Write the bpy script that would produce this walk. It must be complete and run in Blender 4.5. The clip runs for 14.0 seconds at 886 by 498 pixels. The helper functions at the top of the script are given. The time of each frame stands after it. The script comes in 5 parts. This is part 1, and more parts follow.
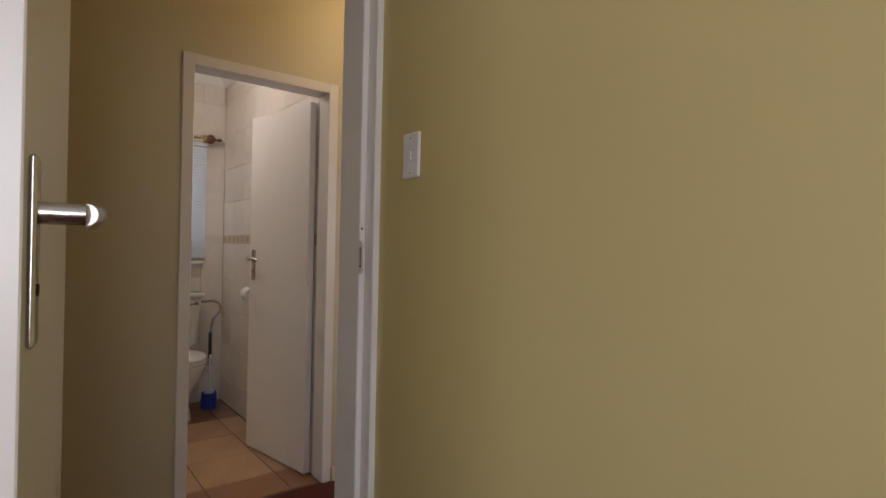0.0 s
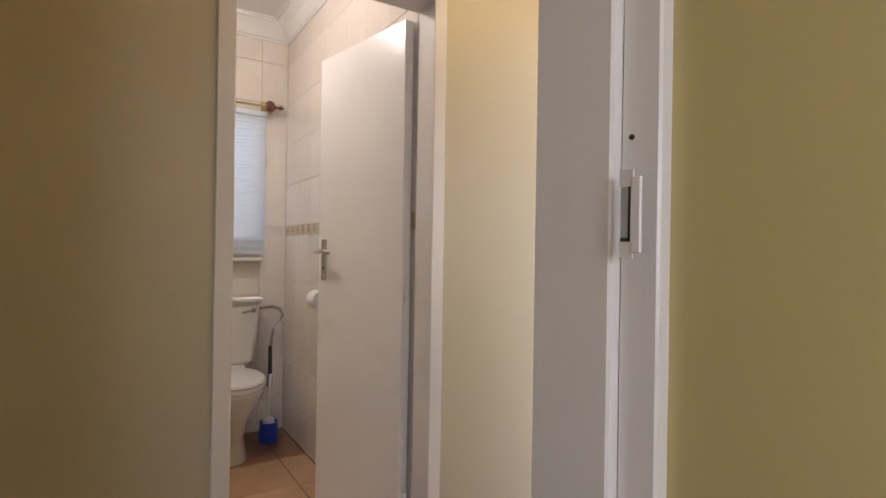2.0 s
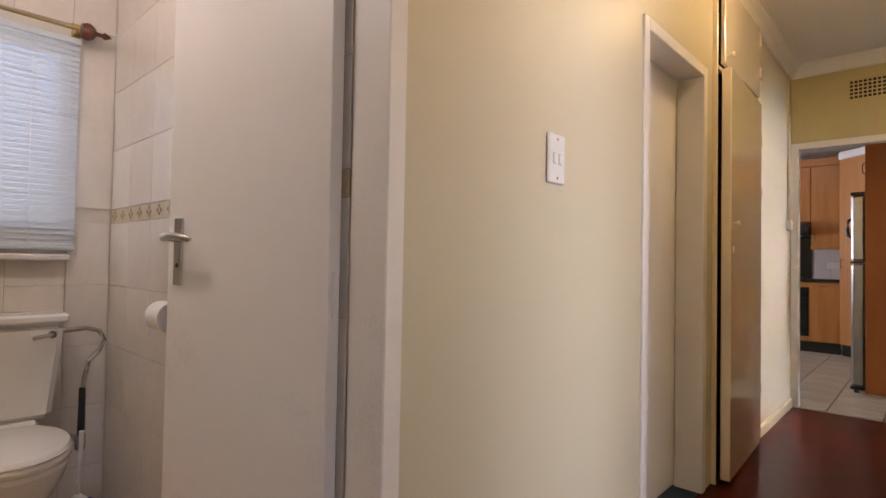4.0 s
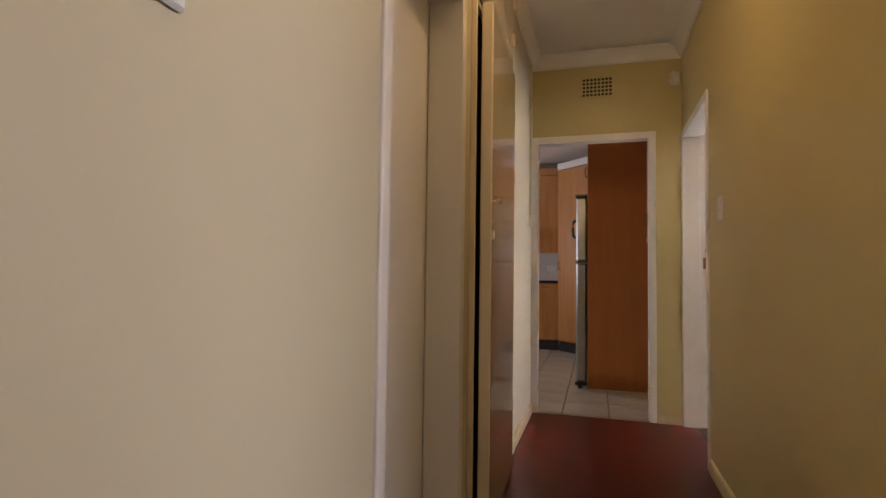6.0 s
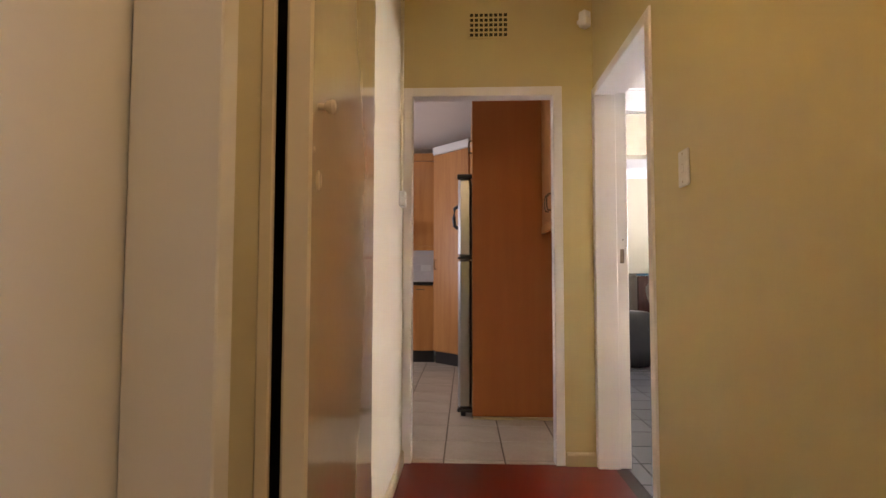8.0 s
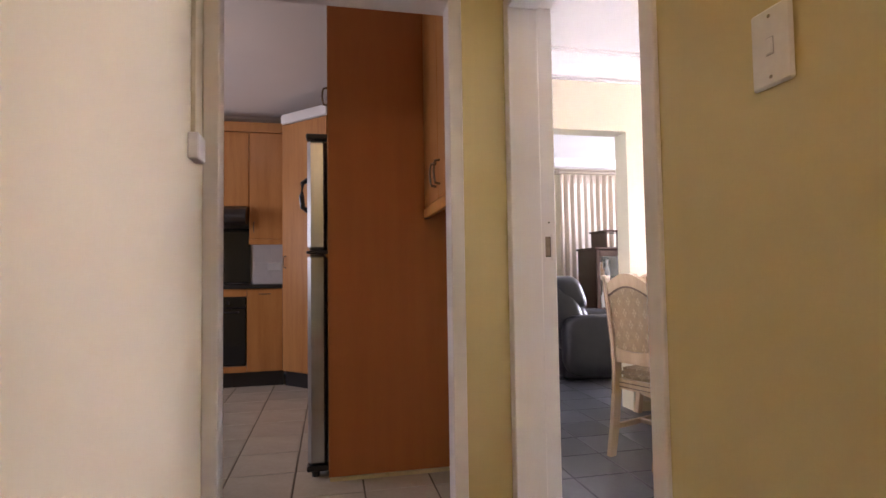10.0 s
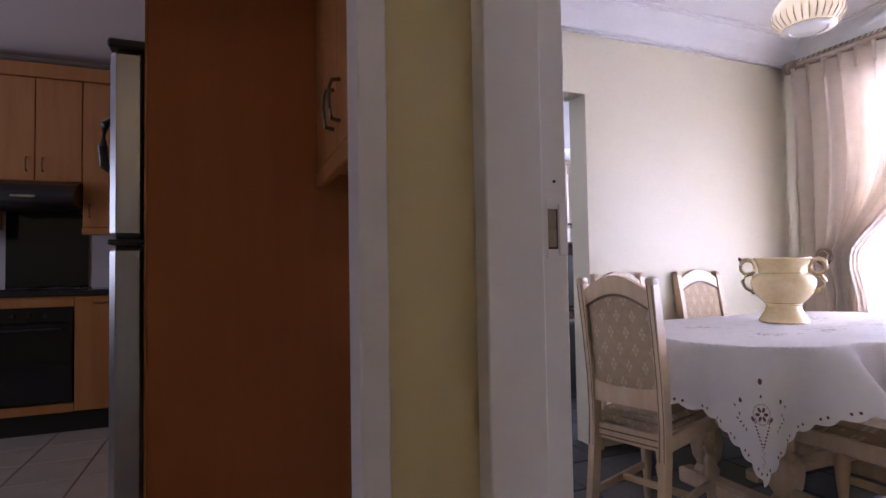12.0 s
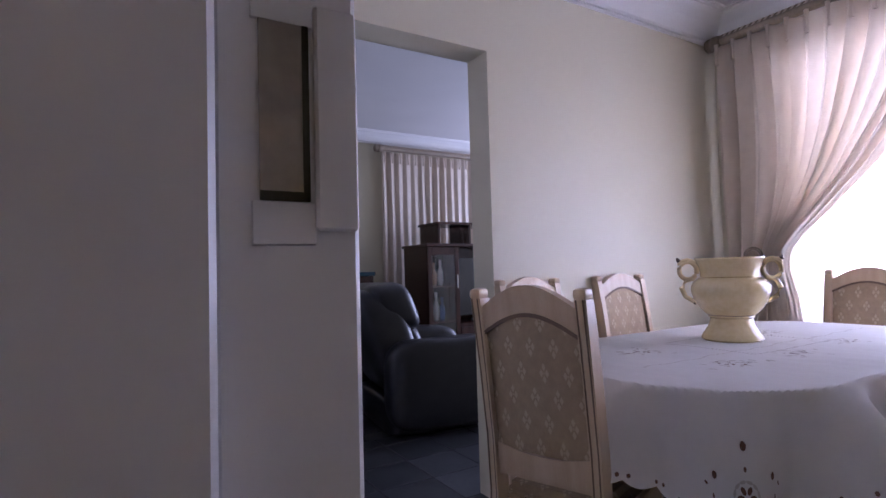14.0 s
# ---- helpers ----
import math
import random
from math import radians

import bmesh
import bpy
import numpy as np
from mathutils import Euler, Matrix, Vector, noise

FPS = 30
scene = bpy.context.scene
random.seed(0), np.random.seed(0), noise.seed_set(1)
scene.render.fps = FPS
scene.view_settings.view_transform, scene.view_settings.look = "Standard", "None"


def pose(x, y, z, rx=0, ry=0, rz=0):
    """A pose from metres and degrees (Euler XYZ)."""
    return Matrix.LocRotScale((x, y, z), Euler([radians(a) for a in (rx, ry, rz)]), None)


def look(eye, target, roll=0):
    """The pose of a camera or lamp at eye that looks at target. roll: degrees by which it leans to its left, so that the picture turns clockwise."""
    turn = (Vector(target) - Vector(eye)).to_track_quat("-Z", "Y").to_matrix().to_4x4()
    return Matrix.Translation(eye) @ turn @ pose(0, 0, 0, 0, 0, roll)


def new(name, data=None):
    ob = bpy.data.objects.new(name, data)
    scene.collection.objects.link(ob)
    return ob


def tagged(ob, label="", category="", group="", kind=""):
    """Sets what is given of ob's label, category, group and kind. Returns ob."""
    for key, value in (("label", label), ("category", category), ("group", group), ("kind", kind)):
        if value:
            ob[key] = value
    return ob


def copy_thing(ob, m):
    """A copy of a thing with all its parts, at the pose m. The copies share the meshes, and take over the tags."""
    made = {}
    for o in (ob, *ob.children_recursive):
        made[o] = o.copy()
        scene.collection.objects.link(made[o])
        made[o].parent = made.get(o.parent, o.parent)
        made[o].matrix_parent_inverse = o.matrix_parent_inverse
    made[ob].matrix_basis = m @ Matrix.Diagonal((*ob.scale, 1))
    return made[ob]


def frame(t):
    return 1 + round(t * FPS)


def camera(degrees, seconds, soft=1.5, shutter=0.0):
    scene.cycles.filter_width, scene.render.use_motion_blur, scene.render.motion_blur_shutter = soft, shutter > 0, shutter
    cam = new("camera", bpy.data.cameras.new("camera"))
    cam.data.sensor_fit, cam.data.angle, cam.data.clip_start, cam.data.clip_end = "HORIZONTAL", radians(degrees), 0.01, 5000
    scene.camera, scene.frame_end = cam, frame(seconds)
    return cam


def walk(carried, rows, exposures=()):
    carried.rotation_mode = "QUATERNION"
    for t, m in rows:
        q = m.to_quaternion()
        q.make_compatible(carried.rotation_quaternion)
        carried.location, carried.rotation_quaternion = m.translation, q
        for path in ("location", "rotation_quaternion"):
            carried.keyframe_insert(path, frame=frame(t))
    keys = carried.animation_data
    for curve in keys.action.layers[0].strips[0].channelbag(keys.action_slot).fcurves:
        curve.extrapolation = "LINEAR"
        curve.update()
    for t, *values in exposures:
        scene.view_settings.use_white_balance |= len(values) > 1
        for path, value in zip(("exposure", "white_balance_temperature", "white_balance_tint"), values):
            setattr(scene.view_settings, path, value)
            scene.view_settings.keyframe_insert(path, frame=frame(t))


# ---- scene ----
cam = camera(80.0, 14.0)
PATH = [
    (0, (2.542, -0.978, 1.233), (0.971, 0.259, 1.233), 1.2),
    (0.5, (2.315, -0.877, 1.212), (0.684, 0.281, 1.209), 1.0),
    (1, (2.056, -0.8, 1.197), (0.373, 0.28, 1.195), 0.9),
    (1.5, (1.823, -0.751, 1.18), (0.126, 0.307, 1.179), 0.9),
    (2, (1.585, -0.691, 1.164), (-0.112, 0.367, 1.168), 0.9),
    (2.2, (1.516, -0.68, 1.159), (-0.177, 0.385, 1.165), 1.0),
    (4.3, (0.733, -0.392, 1.091), (-0.505, 1.178, 1.143), 1.1),
    (4.5, (0.682, -0.332, 1.087), (-0.461, 1.308, 1.142), 1.2),
    (5, (0.58, -0.093, 1.08), (-0.3, 1.703, 1.142), 1.1),
    (5.5, (0.515, 0.15, 1.063), (-0.194, 2.018, 1.134), 0.8),
    (6, (0.476, 0.45, 1.031), (-0.083, 2.368, 1.124), 0.8),
    (6.5, (0.417, 0.712, 1.004), (0.005, 2.666, 1.109), 0.7),
    (7, (0.388, 1.0, 1.012), (0.078, 2.972, 1.118), 0.5),
    (7.5, (0.355, 1.279, 1.017), (0.152, 3.266, 1.125), 0.3),
    (8, (0.349, 1.571, 1.014), (0.263, 3.567, 1.12), 0.1),
    (8.5, (0.377, 1.846, 1.025), (0.368, 3.844, 1.124), -0.1),
    (9, (0.386, 2.117, 1.032), (0.523, 4.11, 1.131), -0.1),
    (9.2, (0.386, 2.219, 1.029), (0.588, 4.206, 1.128), -0.3),
    (11.3, (0.534, 3.303, 1.057), (1.154, 5.203, 1.128), -0.9),
    (11.5, (0.561, 3.391, 1.055), (1.201, 5.284, 1.125), -0.9),
    (12, (0.641, 3.628, 1.059), (1.379, 5.485, 1.131), -1.0),
    (12.5, (0.74, 3.807, 1.058), (1.608, 5.607, 1.133), -1.2),
    (13, (0.884, 3.983, 1.058), (1.843, 5.736, 1.135), -1.4),
    (13.5, (1.005, 4.136, 1.064), (2.017, 5.859, 1.14), -1.6),
    (14, (1.137, 4.246, 1.06), (2.173, 5.955, 1.143), -1.6),
]
walk(cam, [(t, look(*p)) for t, *p in PATH],
     exposures=[(0, 0.68, 6700, 20), (1, 0.92, 7000, 20), (2.2, 1.45, 6500, 21), (4.3, 1.2, 6700, 26), (5.4, 0.88, 6900, 26), (6.3, 0.58, 7100, 27), (7.5, 1.15, 7000, 28),
                (9.2, 1.2, 7000, 30), (11.3, 0.0, 6000, 37), (12.5, -0.5, 5750, 38), (14, -1.1, 5450, 40)])

# ---- daylight ----
world = bpy.data.worlds.new("sky")
scene.world = world
world.use_nodes = True
wn = world.node_tree.nodes
sky = wn.new("ShaderNodeTexSky")
sky.sky_type, sky.sun_disc = "NISHITA", False
sky.sun_elevation, sky.sun_rotation = radians(48), radians(150)
world.node_tree.links.new(sky.outputs[0], wn["Background"].inputs[0])
wn["Background"].inputs[1].default_value = 0.12
sun = new("sun", bpy.data.lights.new("sun", "SUN"))
sun.data.energy, sun.data.angle, sun.data.color = 2.5, radians(0.5), (1, 0.95, 0.88)
sun.matrix_world = look((4, -6, 9), (0, 0, 0))


def window_light(name, eye, target, w, h, watts, color=(0.86, 0.92, 1.0)):
    ob = new(name, bpy.data.lights.new(name, "AREA"))
    ob.data.shape, ob.data.size, ob.data.size_y = "RECTANGLE", w, h
    ob.data.energy, ob.data.color = watts, color
    ob.matrix_world = look(eye, target)
    return ob


def bulb_light(name, at, watts, color, r=0.06):
    ob = new(name, bpy.data.lights.new(name, "POINT"))
    ob.data.energy, ob.data.color, ob.data.shadow_soft_size = watts, color, r
    ob.location = at
    return ob


window_light("daylight_bedroom", (3.4, -3.86, 1.5), (3.2, 0, 1.2), 1.6, 1.2, 11)
# added fill from an unseen side, to brighten the wall by the bedroom door
window_light("fill_bedroom_side", (4.56, -1.9, 1.5), (0, -1.2, 1.2), 1.3, 1.2, 20)
# shines through an unseen added doorway onto the corridor's left wall
window_light("daylight_unseen_room", (3.16, 1.05, 1.5), (0, 1.05, 1.2), 1.9, 1.4, 34)
window_light("daylight_dining", (4.5, 4.75, 1.44), (0, 4.75, 1.35), 2.0, 1.56, 390, (0.82, 0.90, 1.0))
window_light("daylight_living", (6.9, 8.0, 1.5), (0, 8.0, 1.2), 2.2, 1.4, 240, (0.75, 0.86, 1.0))
window_light("daylight_kitchen", (-2.86, 6.6, 1.5), (0, 6.6, 3.0), 1.5, 1.1, 20)
window_light("daylight_bathroom", (-1.93, -0.25, 1.56), (0, -0.25, 1.4), 0.6, 0.8, 1.5)
bulb_light("lamp_corridor", (0.53, 2.35, 2.50), 4.6, (1.0, 0.73, 0.37))
bulb_light("lamp_corridor_front", (0.53, 0.45, 2.50), 3.2, (1.0, 0.74, 0.38))
bulb_light("lamp_bathroom", (-0.80, -0.55, 2.40), 7.8, (1.0, 0.93, 0.84), 0.09)

# ---- materials ----


def mat(name, a, b=None, rough=0.5, metal=0.0, scale=6.0, fine=80.0, bump=0.05, dist=0.002, coat=0.0, stretch=(1, 1, 1), spread=(0.35, 0.65), rvar=0.08, random_tint=0.0, ior=1.5, fine_mix=0.3):
    m = bpy.data.materials.new(name)
    m.use_nodes = True
    nt, n, l = m.node_tree, m.node_tree.nodes, m.node_tree.links
    p = n["Principled BSDF"]
    b = b or tuple(v * 0.86 for v in a)
    tc, mp = n.new("ShaderNodeTexCoord"), n.new("ShaderNodeMapping")
    mp.inputs["Scale"].default_value = stretch
    l.new(tc.outputs["Object"], mp.inputs["Vector"])
    big, small = n.new("ShaderNodeTexNoise"), n.new("ShaderNodeTexNoise")
    big.inputs["Scale"].default_value, small.inputs["Scale"].default_value = scale, fine
    big.inputs["Detail"].default_value, small.inputs["Detail"].default_value = 5, 3
    for t in (big, small):
        l.new(mp.outputs[0], t.inputs["Vector"])
    mix = n.new("ShaderNodeMix")
    mix.data_type = "FLOAT"
    mix.inputs[0].default_value = fine_mix
    l.new(big.outputs["Fac"], mix.inputs[2])
    l.new(small.outputs["Fac"], mix.inputs[3])
    ramp = n.new("ShaderNodeValToRGB")
    ramp.color_ramp.elements[0].position, ramp.color_ramp.elements[1].position = spread
    ramp.color_ramp.elements[0].color, ramp.color_ramp.elements[1].color = (*b, 1), (*a, 1)
    l.new(mix.outputs[0], ramp.inputs[0])
    out = ramp.outputs[0]
    if random_tint:
        info, hsv, mr = n.new("ShaderNodeObjectInfo"), n.new("ShaderNodeHueSaturation"), n.new("ShaderNodeMapRange")
        mr.inputs["To Min"].default_value, mr.inputs["To Max"].default_value = 1 - random_tint, 1 + random_tint
        l.new(info.outputs["Random"], mr.inputs["Value"])
        l.new(mr.outputs[0], hsv.inputs["Value"])
        l.new(out, hsv.inputs["Color"])
        out = hsv.outputs[0]
    l.new(out, p.inputs["Base Color"])
    rr = n.new("ShaderNodeMapRange")
    rr.inputs["To Min"].default_value, rr.inputs["To Max"].default_value = max(0.02, rough - rvar), min(1, rough + rvar)
    l.new(mix.outputs[0], rr.inputs["Value"])
    l.new(rr.outputs[0], p.inputs["Roughness"])
    p.inputs["Metallic"].default_value, p.inputs["IOR"].default_value = metal, ior
    p.inputs["Coat Weight"].default_value, p.inputs["Coat Roughness"].default_value = coat, 0.12
    bp = n.new("ShaderNodeBump")
    bp.inputs["Strength"].default_value, bp.inputs["Distance"].default_value = bump, dist
    l.new(mix.outputs[0], bp.inputs["Height"])
    l.new(bp.outputs[0], p.inputs["Normal"])
    return m


def lamp_mat(name, color, strength):
    m = bpy.data.materials.new(name)
    m.use_nodes = True
    p = m.node_tree.nodes["Principled BSDF"]
    p.inputs["Base Color"].default_value = (*color, 1)
    p.inputs["Emission Color"].default_value, p.inputs["Emission Strength"].default_value = (*color, 1), strength
    return m


def glass_mat(name, color=(1, 1, 1), rough=0.02):
    m = bpy.data.materials.new(name)
    m.use_nodes = True
    p = m.node_tree.nodes["Principled BSDF"]
    p.inputs["Base Color"].default_value = (*color, 1)
    p.inputs["Transmission Weight"].default_value, p.inputs["Roughness"].default_value, p.inputs["IOR"].default_value = 1.0, rough, 1.45
    return m


def cloth_mat(name, a, b, through_light=0.35, scale=30, rough=0.85):
    m = mat(name, a, b, rough=rough, scale=scale, fine=400, bump=0.12, dist=0.001)
    nt, n, l = m.node_tree, m.node_tree.nodes, m.node_tree.links
    p, tr, mx = n["Principled BSDF"], n.new("ShaderNodeBsdfTranslucent"), n.new("ShaderNodeMixShader")
    tr.inputs[0].default_value = (*a, 1)
    mx.inputs[0].default_value = through_light
    l.new(p.outputs[0], mx.inputs[1])
    l.new(tr.outputs[0], mx.inputs[2])
    l.new(mx.outputs[0], n["Material Output"].inputs[0])
    return m


def brocade_mat(name, ground, motif, pitch=0.082):
    """Woven upholstery: flowers of four lozenge petals on a diamond grid."""
    m = mat(name, ground, tuple(v * 0.82 for v in ground), rough=0.8, scale=40, fine=350, bump=0.2, dist=0.001)
    n, l = m.node_tree.nodes, m.node_tree.links
    p = n["Principled BSDF"]
    old = p.inputs["Base Color"].links[0].from_socket
    tc, sep = n.new("ShaderNodeTexCoord"), n.new("ShaderNodeSeparateXYZ")
    l.new(tc.outputs["Object"], sep.inputs[0])

    def op(kind, x, y=None):
        o = n.new("ShaderNodeMath")
        o.operation = kind
        for k, v in enumerate((x, y)):
            if v is None:
                continue
            if isinstance(v, (int, float)):
                o.inputs[k].default_value = v
            else:
                l.new(v, o.inputs[k])
        return o.outputs[0]

    depth = op("ADD", sep.outputs[0], 0.0)
    u, v = sep.outputs[1], op("ADD", sep.outputs[2], op("MULTIPLY", depth, 1.0))
    a = op("MULTIPLY", op("ADD", u, op("MULTIPLY", v, 0.75)), math.pi / pitch)
    b = op("MULTIPLY", op("SUBTRACT", u, op("MULTIPLY", v, 0.75)), math.pi / pitch)
    ca, cb = op("COSINE", a), op("COSINE", b)
    near, wide = op("MINIMUM", op("ABSOLUTE", ca), op("ABSOLUTE", cb)), op("MAXIMUM", op("ABSOLUTE", ca), op("ABSOLUTE", cb))
    petals = op("MULTIPLY", op("GREATER_THAN", near, 0.13), op("LESS_THAN", wide, 0.60))
    heart = op("LESS_THAN", wide, 0.08)
    f = op("MULTIPLY", op("MAXIMUM", petals, heart), 0.55)
    mix = n.new("ShaderNodeMix")
    mix.data_type = "RGBA"
    l.new(f, mix.inputs[0])
    l.new(old, mix.inputs[6])
    mix.inputs[7].default_value = (*motif, 1)
    l.new(mix.outputs[2], p.inputs["Base Color"])
    return m


KHAKI = mat("khaki_wall_paint", (0.557, 0.465, 0.223), (0.527, 0.435, 0.203), rough=0.42, scale=1.6, fine=160, bump=0.06, dist=0.001, spread=(0.3, 0.7))
# the same khaki paint in a paler copy, with the daylight put into its colour
KHAKI_DAYLIT = mat("daylit_khaki_wall_paint", (0.585, 0.53, 0.385), (0.56, 0.505, 0.362), rough=0.45, scale=1.6, fine=160, bump=0.06, dist=0.001, spread=(0.3, 0.7))
GLOSS = mat("white_gloss_paint", (0.78, 0.76, 0.74), (0.765, 0.745, 0.725), rough=0.28, scale=2, fine=300, bump=0.02, dist=0.0006, rvar=0.03, spread=(0.2, 0.8))
CREAM = mat("cream_gloss_paint", (0.79, 0.71, 0.57), (0.76, 0.68, 0.54), rough=0.16, scale=2.5, fine=40, bump=0.02, dist=0.001, coat=1.0)
CEIL = mat("white_ceiling_paint", (0.80, 0.79, 0.77), (0.76, 0.75, 0.73), rough=0.7, scale=2, fine=90, bump=0.05)
REDFLOOR = mat("polished_red_floor", (0.085, 0.0085, 0.005), (0.055, 0.006, 0.004), rough=0.36, scale=3.5, fine=40, bump=0.06, ior=1.25)
SLATE = mat("dark_slate_tile", (0.060, 0.061, 0.066), (0.026, 0.027, 0.031), rough=0.34, scale=5, fine=40, bump=0.2, dist=0.003, random_tint=0.45)
GROUT_D = mat("dark_grout", (0.05, 0.048, 0.045), rough=0.9)
KTILE = mat("white_floor_tile", (0.52, 0.49, 0.42), (0.45, 0.42, 0.35), rough=0.25, scale=4, fine=50, bump=0.05, random_tint=0.05)
GROUT_B = mat("brown_grout", (0.13, 0.11, 0.08), rough=0.95)
TERRA = mat("peach_floor_tile", (0.52, 0.33, 0.19), (0.42, 0.25, 0.14), rough=0.3, scale=6, fine=50, bump=0.06, random_tint=0.12)
TERRA_D = mat("brown_floor_tile", (0.30, 0.15, 0.075), (0.24, 0.115, 0.055), rough=0.3, scale=6, fine=50, bump=0.06, random_tint=0.12)
WTILE = mat("marbled_wall_tile", (0.72, 0.67, 0.61), (0.65, 0.59, 0.53), rough=0.2, scale=4, fine=30, bump=0.004, rvar=0.0, random_tint=0.02, spread=(0.3, 0.6))
BORDER = mat("beige_border_tile", (0.60, 0.50, 0.36), (0.50, 0.40, 0.27), rough=0.15, scale=20, fine=60, bump=0.05)
BORDER_F = mat("olive_border_motif", (0.28, 0.22, 0.11), rough=0.2)
PORC = mat("white_porcelain", (0.80, 0.79, 0.77), (0.78, 0.77, 0.75), rough=0.08, bump=0.0, coat=0.4)
CHROME = mat("brushed_chrome", (0.62, 0.61, 0.60), (0.5, 0.49, 0.48), rough=0.22, metal=1.0, scale=20, fine=200, bump=0.05)
STEEL = mat("stainless_steel", (0.48, 0.49, 0.50), (0.42, 0.43, 0.44), rough=0.3, metal=1.0, scale=3, fine=150, bump=0.03, stretch=(1, 1, 0.05))
BLACKP = mat("black_plastic", (0.02, 0.02, 0.022), rough=0.35, bump=0.03)
# grey that paints the shade in switch gaps and the small strike's slot
GAP_SHADE = mat("painted_gap_shade", (0.42, 0.42, 0.41), rough=0.5, bump=0.02)
GROUT_W = mat("pale_grout", (0.68, 0.63, 0.57), rough=0.9)
BLUEP = mat("blue_plastic", (0.02, 0.06, 0.42), (0.015, 0.045, 0.34), rough=0.3, bump=0.02)
BRUSHW = mat("white_plastic", (0.75, 0.75, 0.74), rough=0.4, bump=0.02)
MAHOG = mat("red_brown_turned_wood", (0.17, 0.045, 0.02), (0.09, 0.022, 0.012), rough=0.25, scale=12, bump=0.05, coat=0.4)
BRASS = mat("aged_brass", (0.50, 0.38, 0.18), (0.4, 0.29, 0.12), rough=0.3, metal=1.0, bump=0.03)
BLIND = mat("pale_blue_blind_slat", (0.62, 0.68, 0.74), (0.58, 0.64, 0.70), rough=0.4, bump=0.02)
CABWOOD = mat("orange_beech_veneer", (0.52, 0.24, 0.075), (0.42, 0.175, 0.05), rough=0.34, scale=3.0, fine=45, bump=0.05, stretch=(6, 6, 0.5), coat=0.15)
PANEL = mat("cherry_veneer_panel", (0.46, 0.16, 0.042), (0.39, 0.125, 0.032), rough=0.55, scale=3.0, fine=45, bump=0.03, stretch=(6, 6, 0.4), spread=(0.2, 0.8), ior=1.4)
TOE = mat("black_plinth", (0.018, 0.016, 0.016), rough=0.4, bump=0.03)
GRANITE = mat("black_granite", (0.03, 0.03, 0.034), (0.012, 0.012, 0.014), rough=0.12, scale=60, fine=220, bump=0.02)
SPLASH = mat("white_splash_tile", (0.66, 0.64, 0.64), (0.60, 0.58, 0.58), rough=0.18, scale=8, bump=0.03, random_tint=0.03)
OVENGL = mat("black_oven_glass", (0.012, 0.012, 0.014), rough=0.06, bump=0.0)
GLASS = glass_mat("clear_glass")
# near-black that paints the shade inside the cupboard
INSIDE_SHADE = mat("painted_inside_shade", (0.02, 0.014, 0.01), rough=0.8)
OAK = mat("whitewashed_oak", (0.52, 0.38, 0.245), (0.43, 0.30, 0.18), rough=0.36, scale=5, fine=90, bump=0.08, stretch=(5, 5, 0.6), coat=0.1)
GROOVE = mat("dark_groove_stain", (0.14, 0.085, 0.05), rough=0.6)
TANWEAVE = brocade_mat("tan_brocade", (0.33, 0.235, 0.14), (0.50, 0.40, 0.27))
CLOTH = cloth_mat("white_table_linen", (0.80, 0.77, 0.75), (0.77, 0.74, 0.72), 0.12)
EMB = mat("brown_embroidery", (0.20, 0.10, 0.07), (0.13, 0.06, 0.04), rough=0.8)
EMBPALE = mat("pale_embroidery", (0.62, 0.56, 0.52), rough=0.8)
VASE = mat("cream_glazed_ceramic", (0.74, 0.60, 0.34), (0.64, 0.48, 0.24), rough=0.16, scale=9, fine=70, bump=0.06, coat=0.4)
DRAPE = cloth_mat("cream_curtain_fabric", (0.70, 0.60, 0.49), (0.64, 0.545, 0.435), 0.25, 14, 0.45)
SHEER = cloth_mat("white_sheer_fabric", (0.9, 0.9, 0.9), (0.86, 0.86, 0.86), 0.75)
RODWOOD = mat("weathered_curtain_pole", (0.30, 0.24, 0.17), (0.21, 0.16, 0.11), rough=0.5, scale=30, bump=0.1)
BRONZE = mat("bronze_medallion", (0.20, 0.15, 0.10), (0.12, 0.09, 0.06), rough=0.45, metal=0.5, scale=60, bump=0.3)
LEATHER = mat("black_leather", (0.016, 0.015, 0.018), (0.009, 0.009, 0.012), rough=0.38, scale=12, fine=260, bump=0.35, dist=0.002)
DARKWOOD = mat("dark_mahogany_veneer", (0.05, 0.018, 0.012), (0.028, 0.010, 0.007), rough=0.22, scale=4, fine=50, bump=0.03, stretch=(5, 5, 0.5), coat=0.05, ior=1.4)
OPAL = mat("frosted_opal_glass", (0.85, 0.82, 0.74), (0.8, 0.76, 0.66), rough=0.15, bump=0.02, coat=0.3)
OPAL_LIT = lamp_mat("lit_opal_glass", (1.0, 0.86, 0.58), 0.75)
TUBE = lamp_mat("lit_diffuser", (1.0, 0.93, 0.85), 3.0)
PAPERW = mat("white_paper", (0.82, 0.81, 0.78), rough=0.9, scale=60, bump=0.15)
# near-black that paints the shade in holes, keyholes and slot edges
HOLE_SHADE = mat("painted_hole_shade", (0.04, 0.035, 0.02), rough=0.9)
BLUEBOX = mat("blue_ornament", (0.05, 0.14, 0.42), rough=0.3)
TEAL = mat("dark_teal_lacquer", (0.02, 0.07, 0.10), (0.015, 0.05, 0.075), rough=0.2)
AMBER = mat("amber_ornament", (0.42, 0.20, 0.08), rough=0.3)

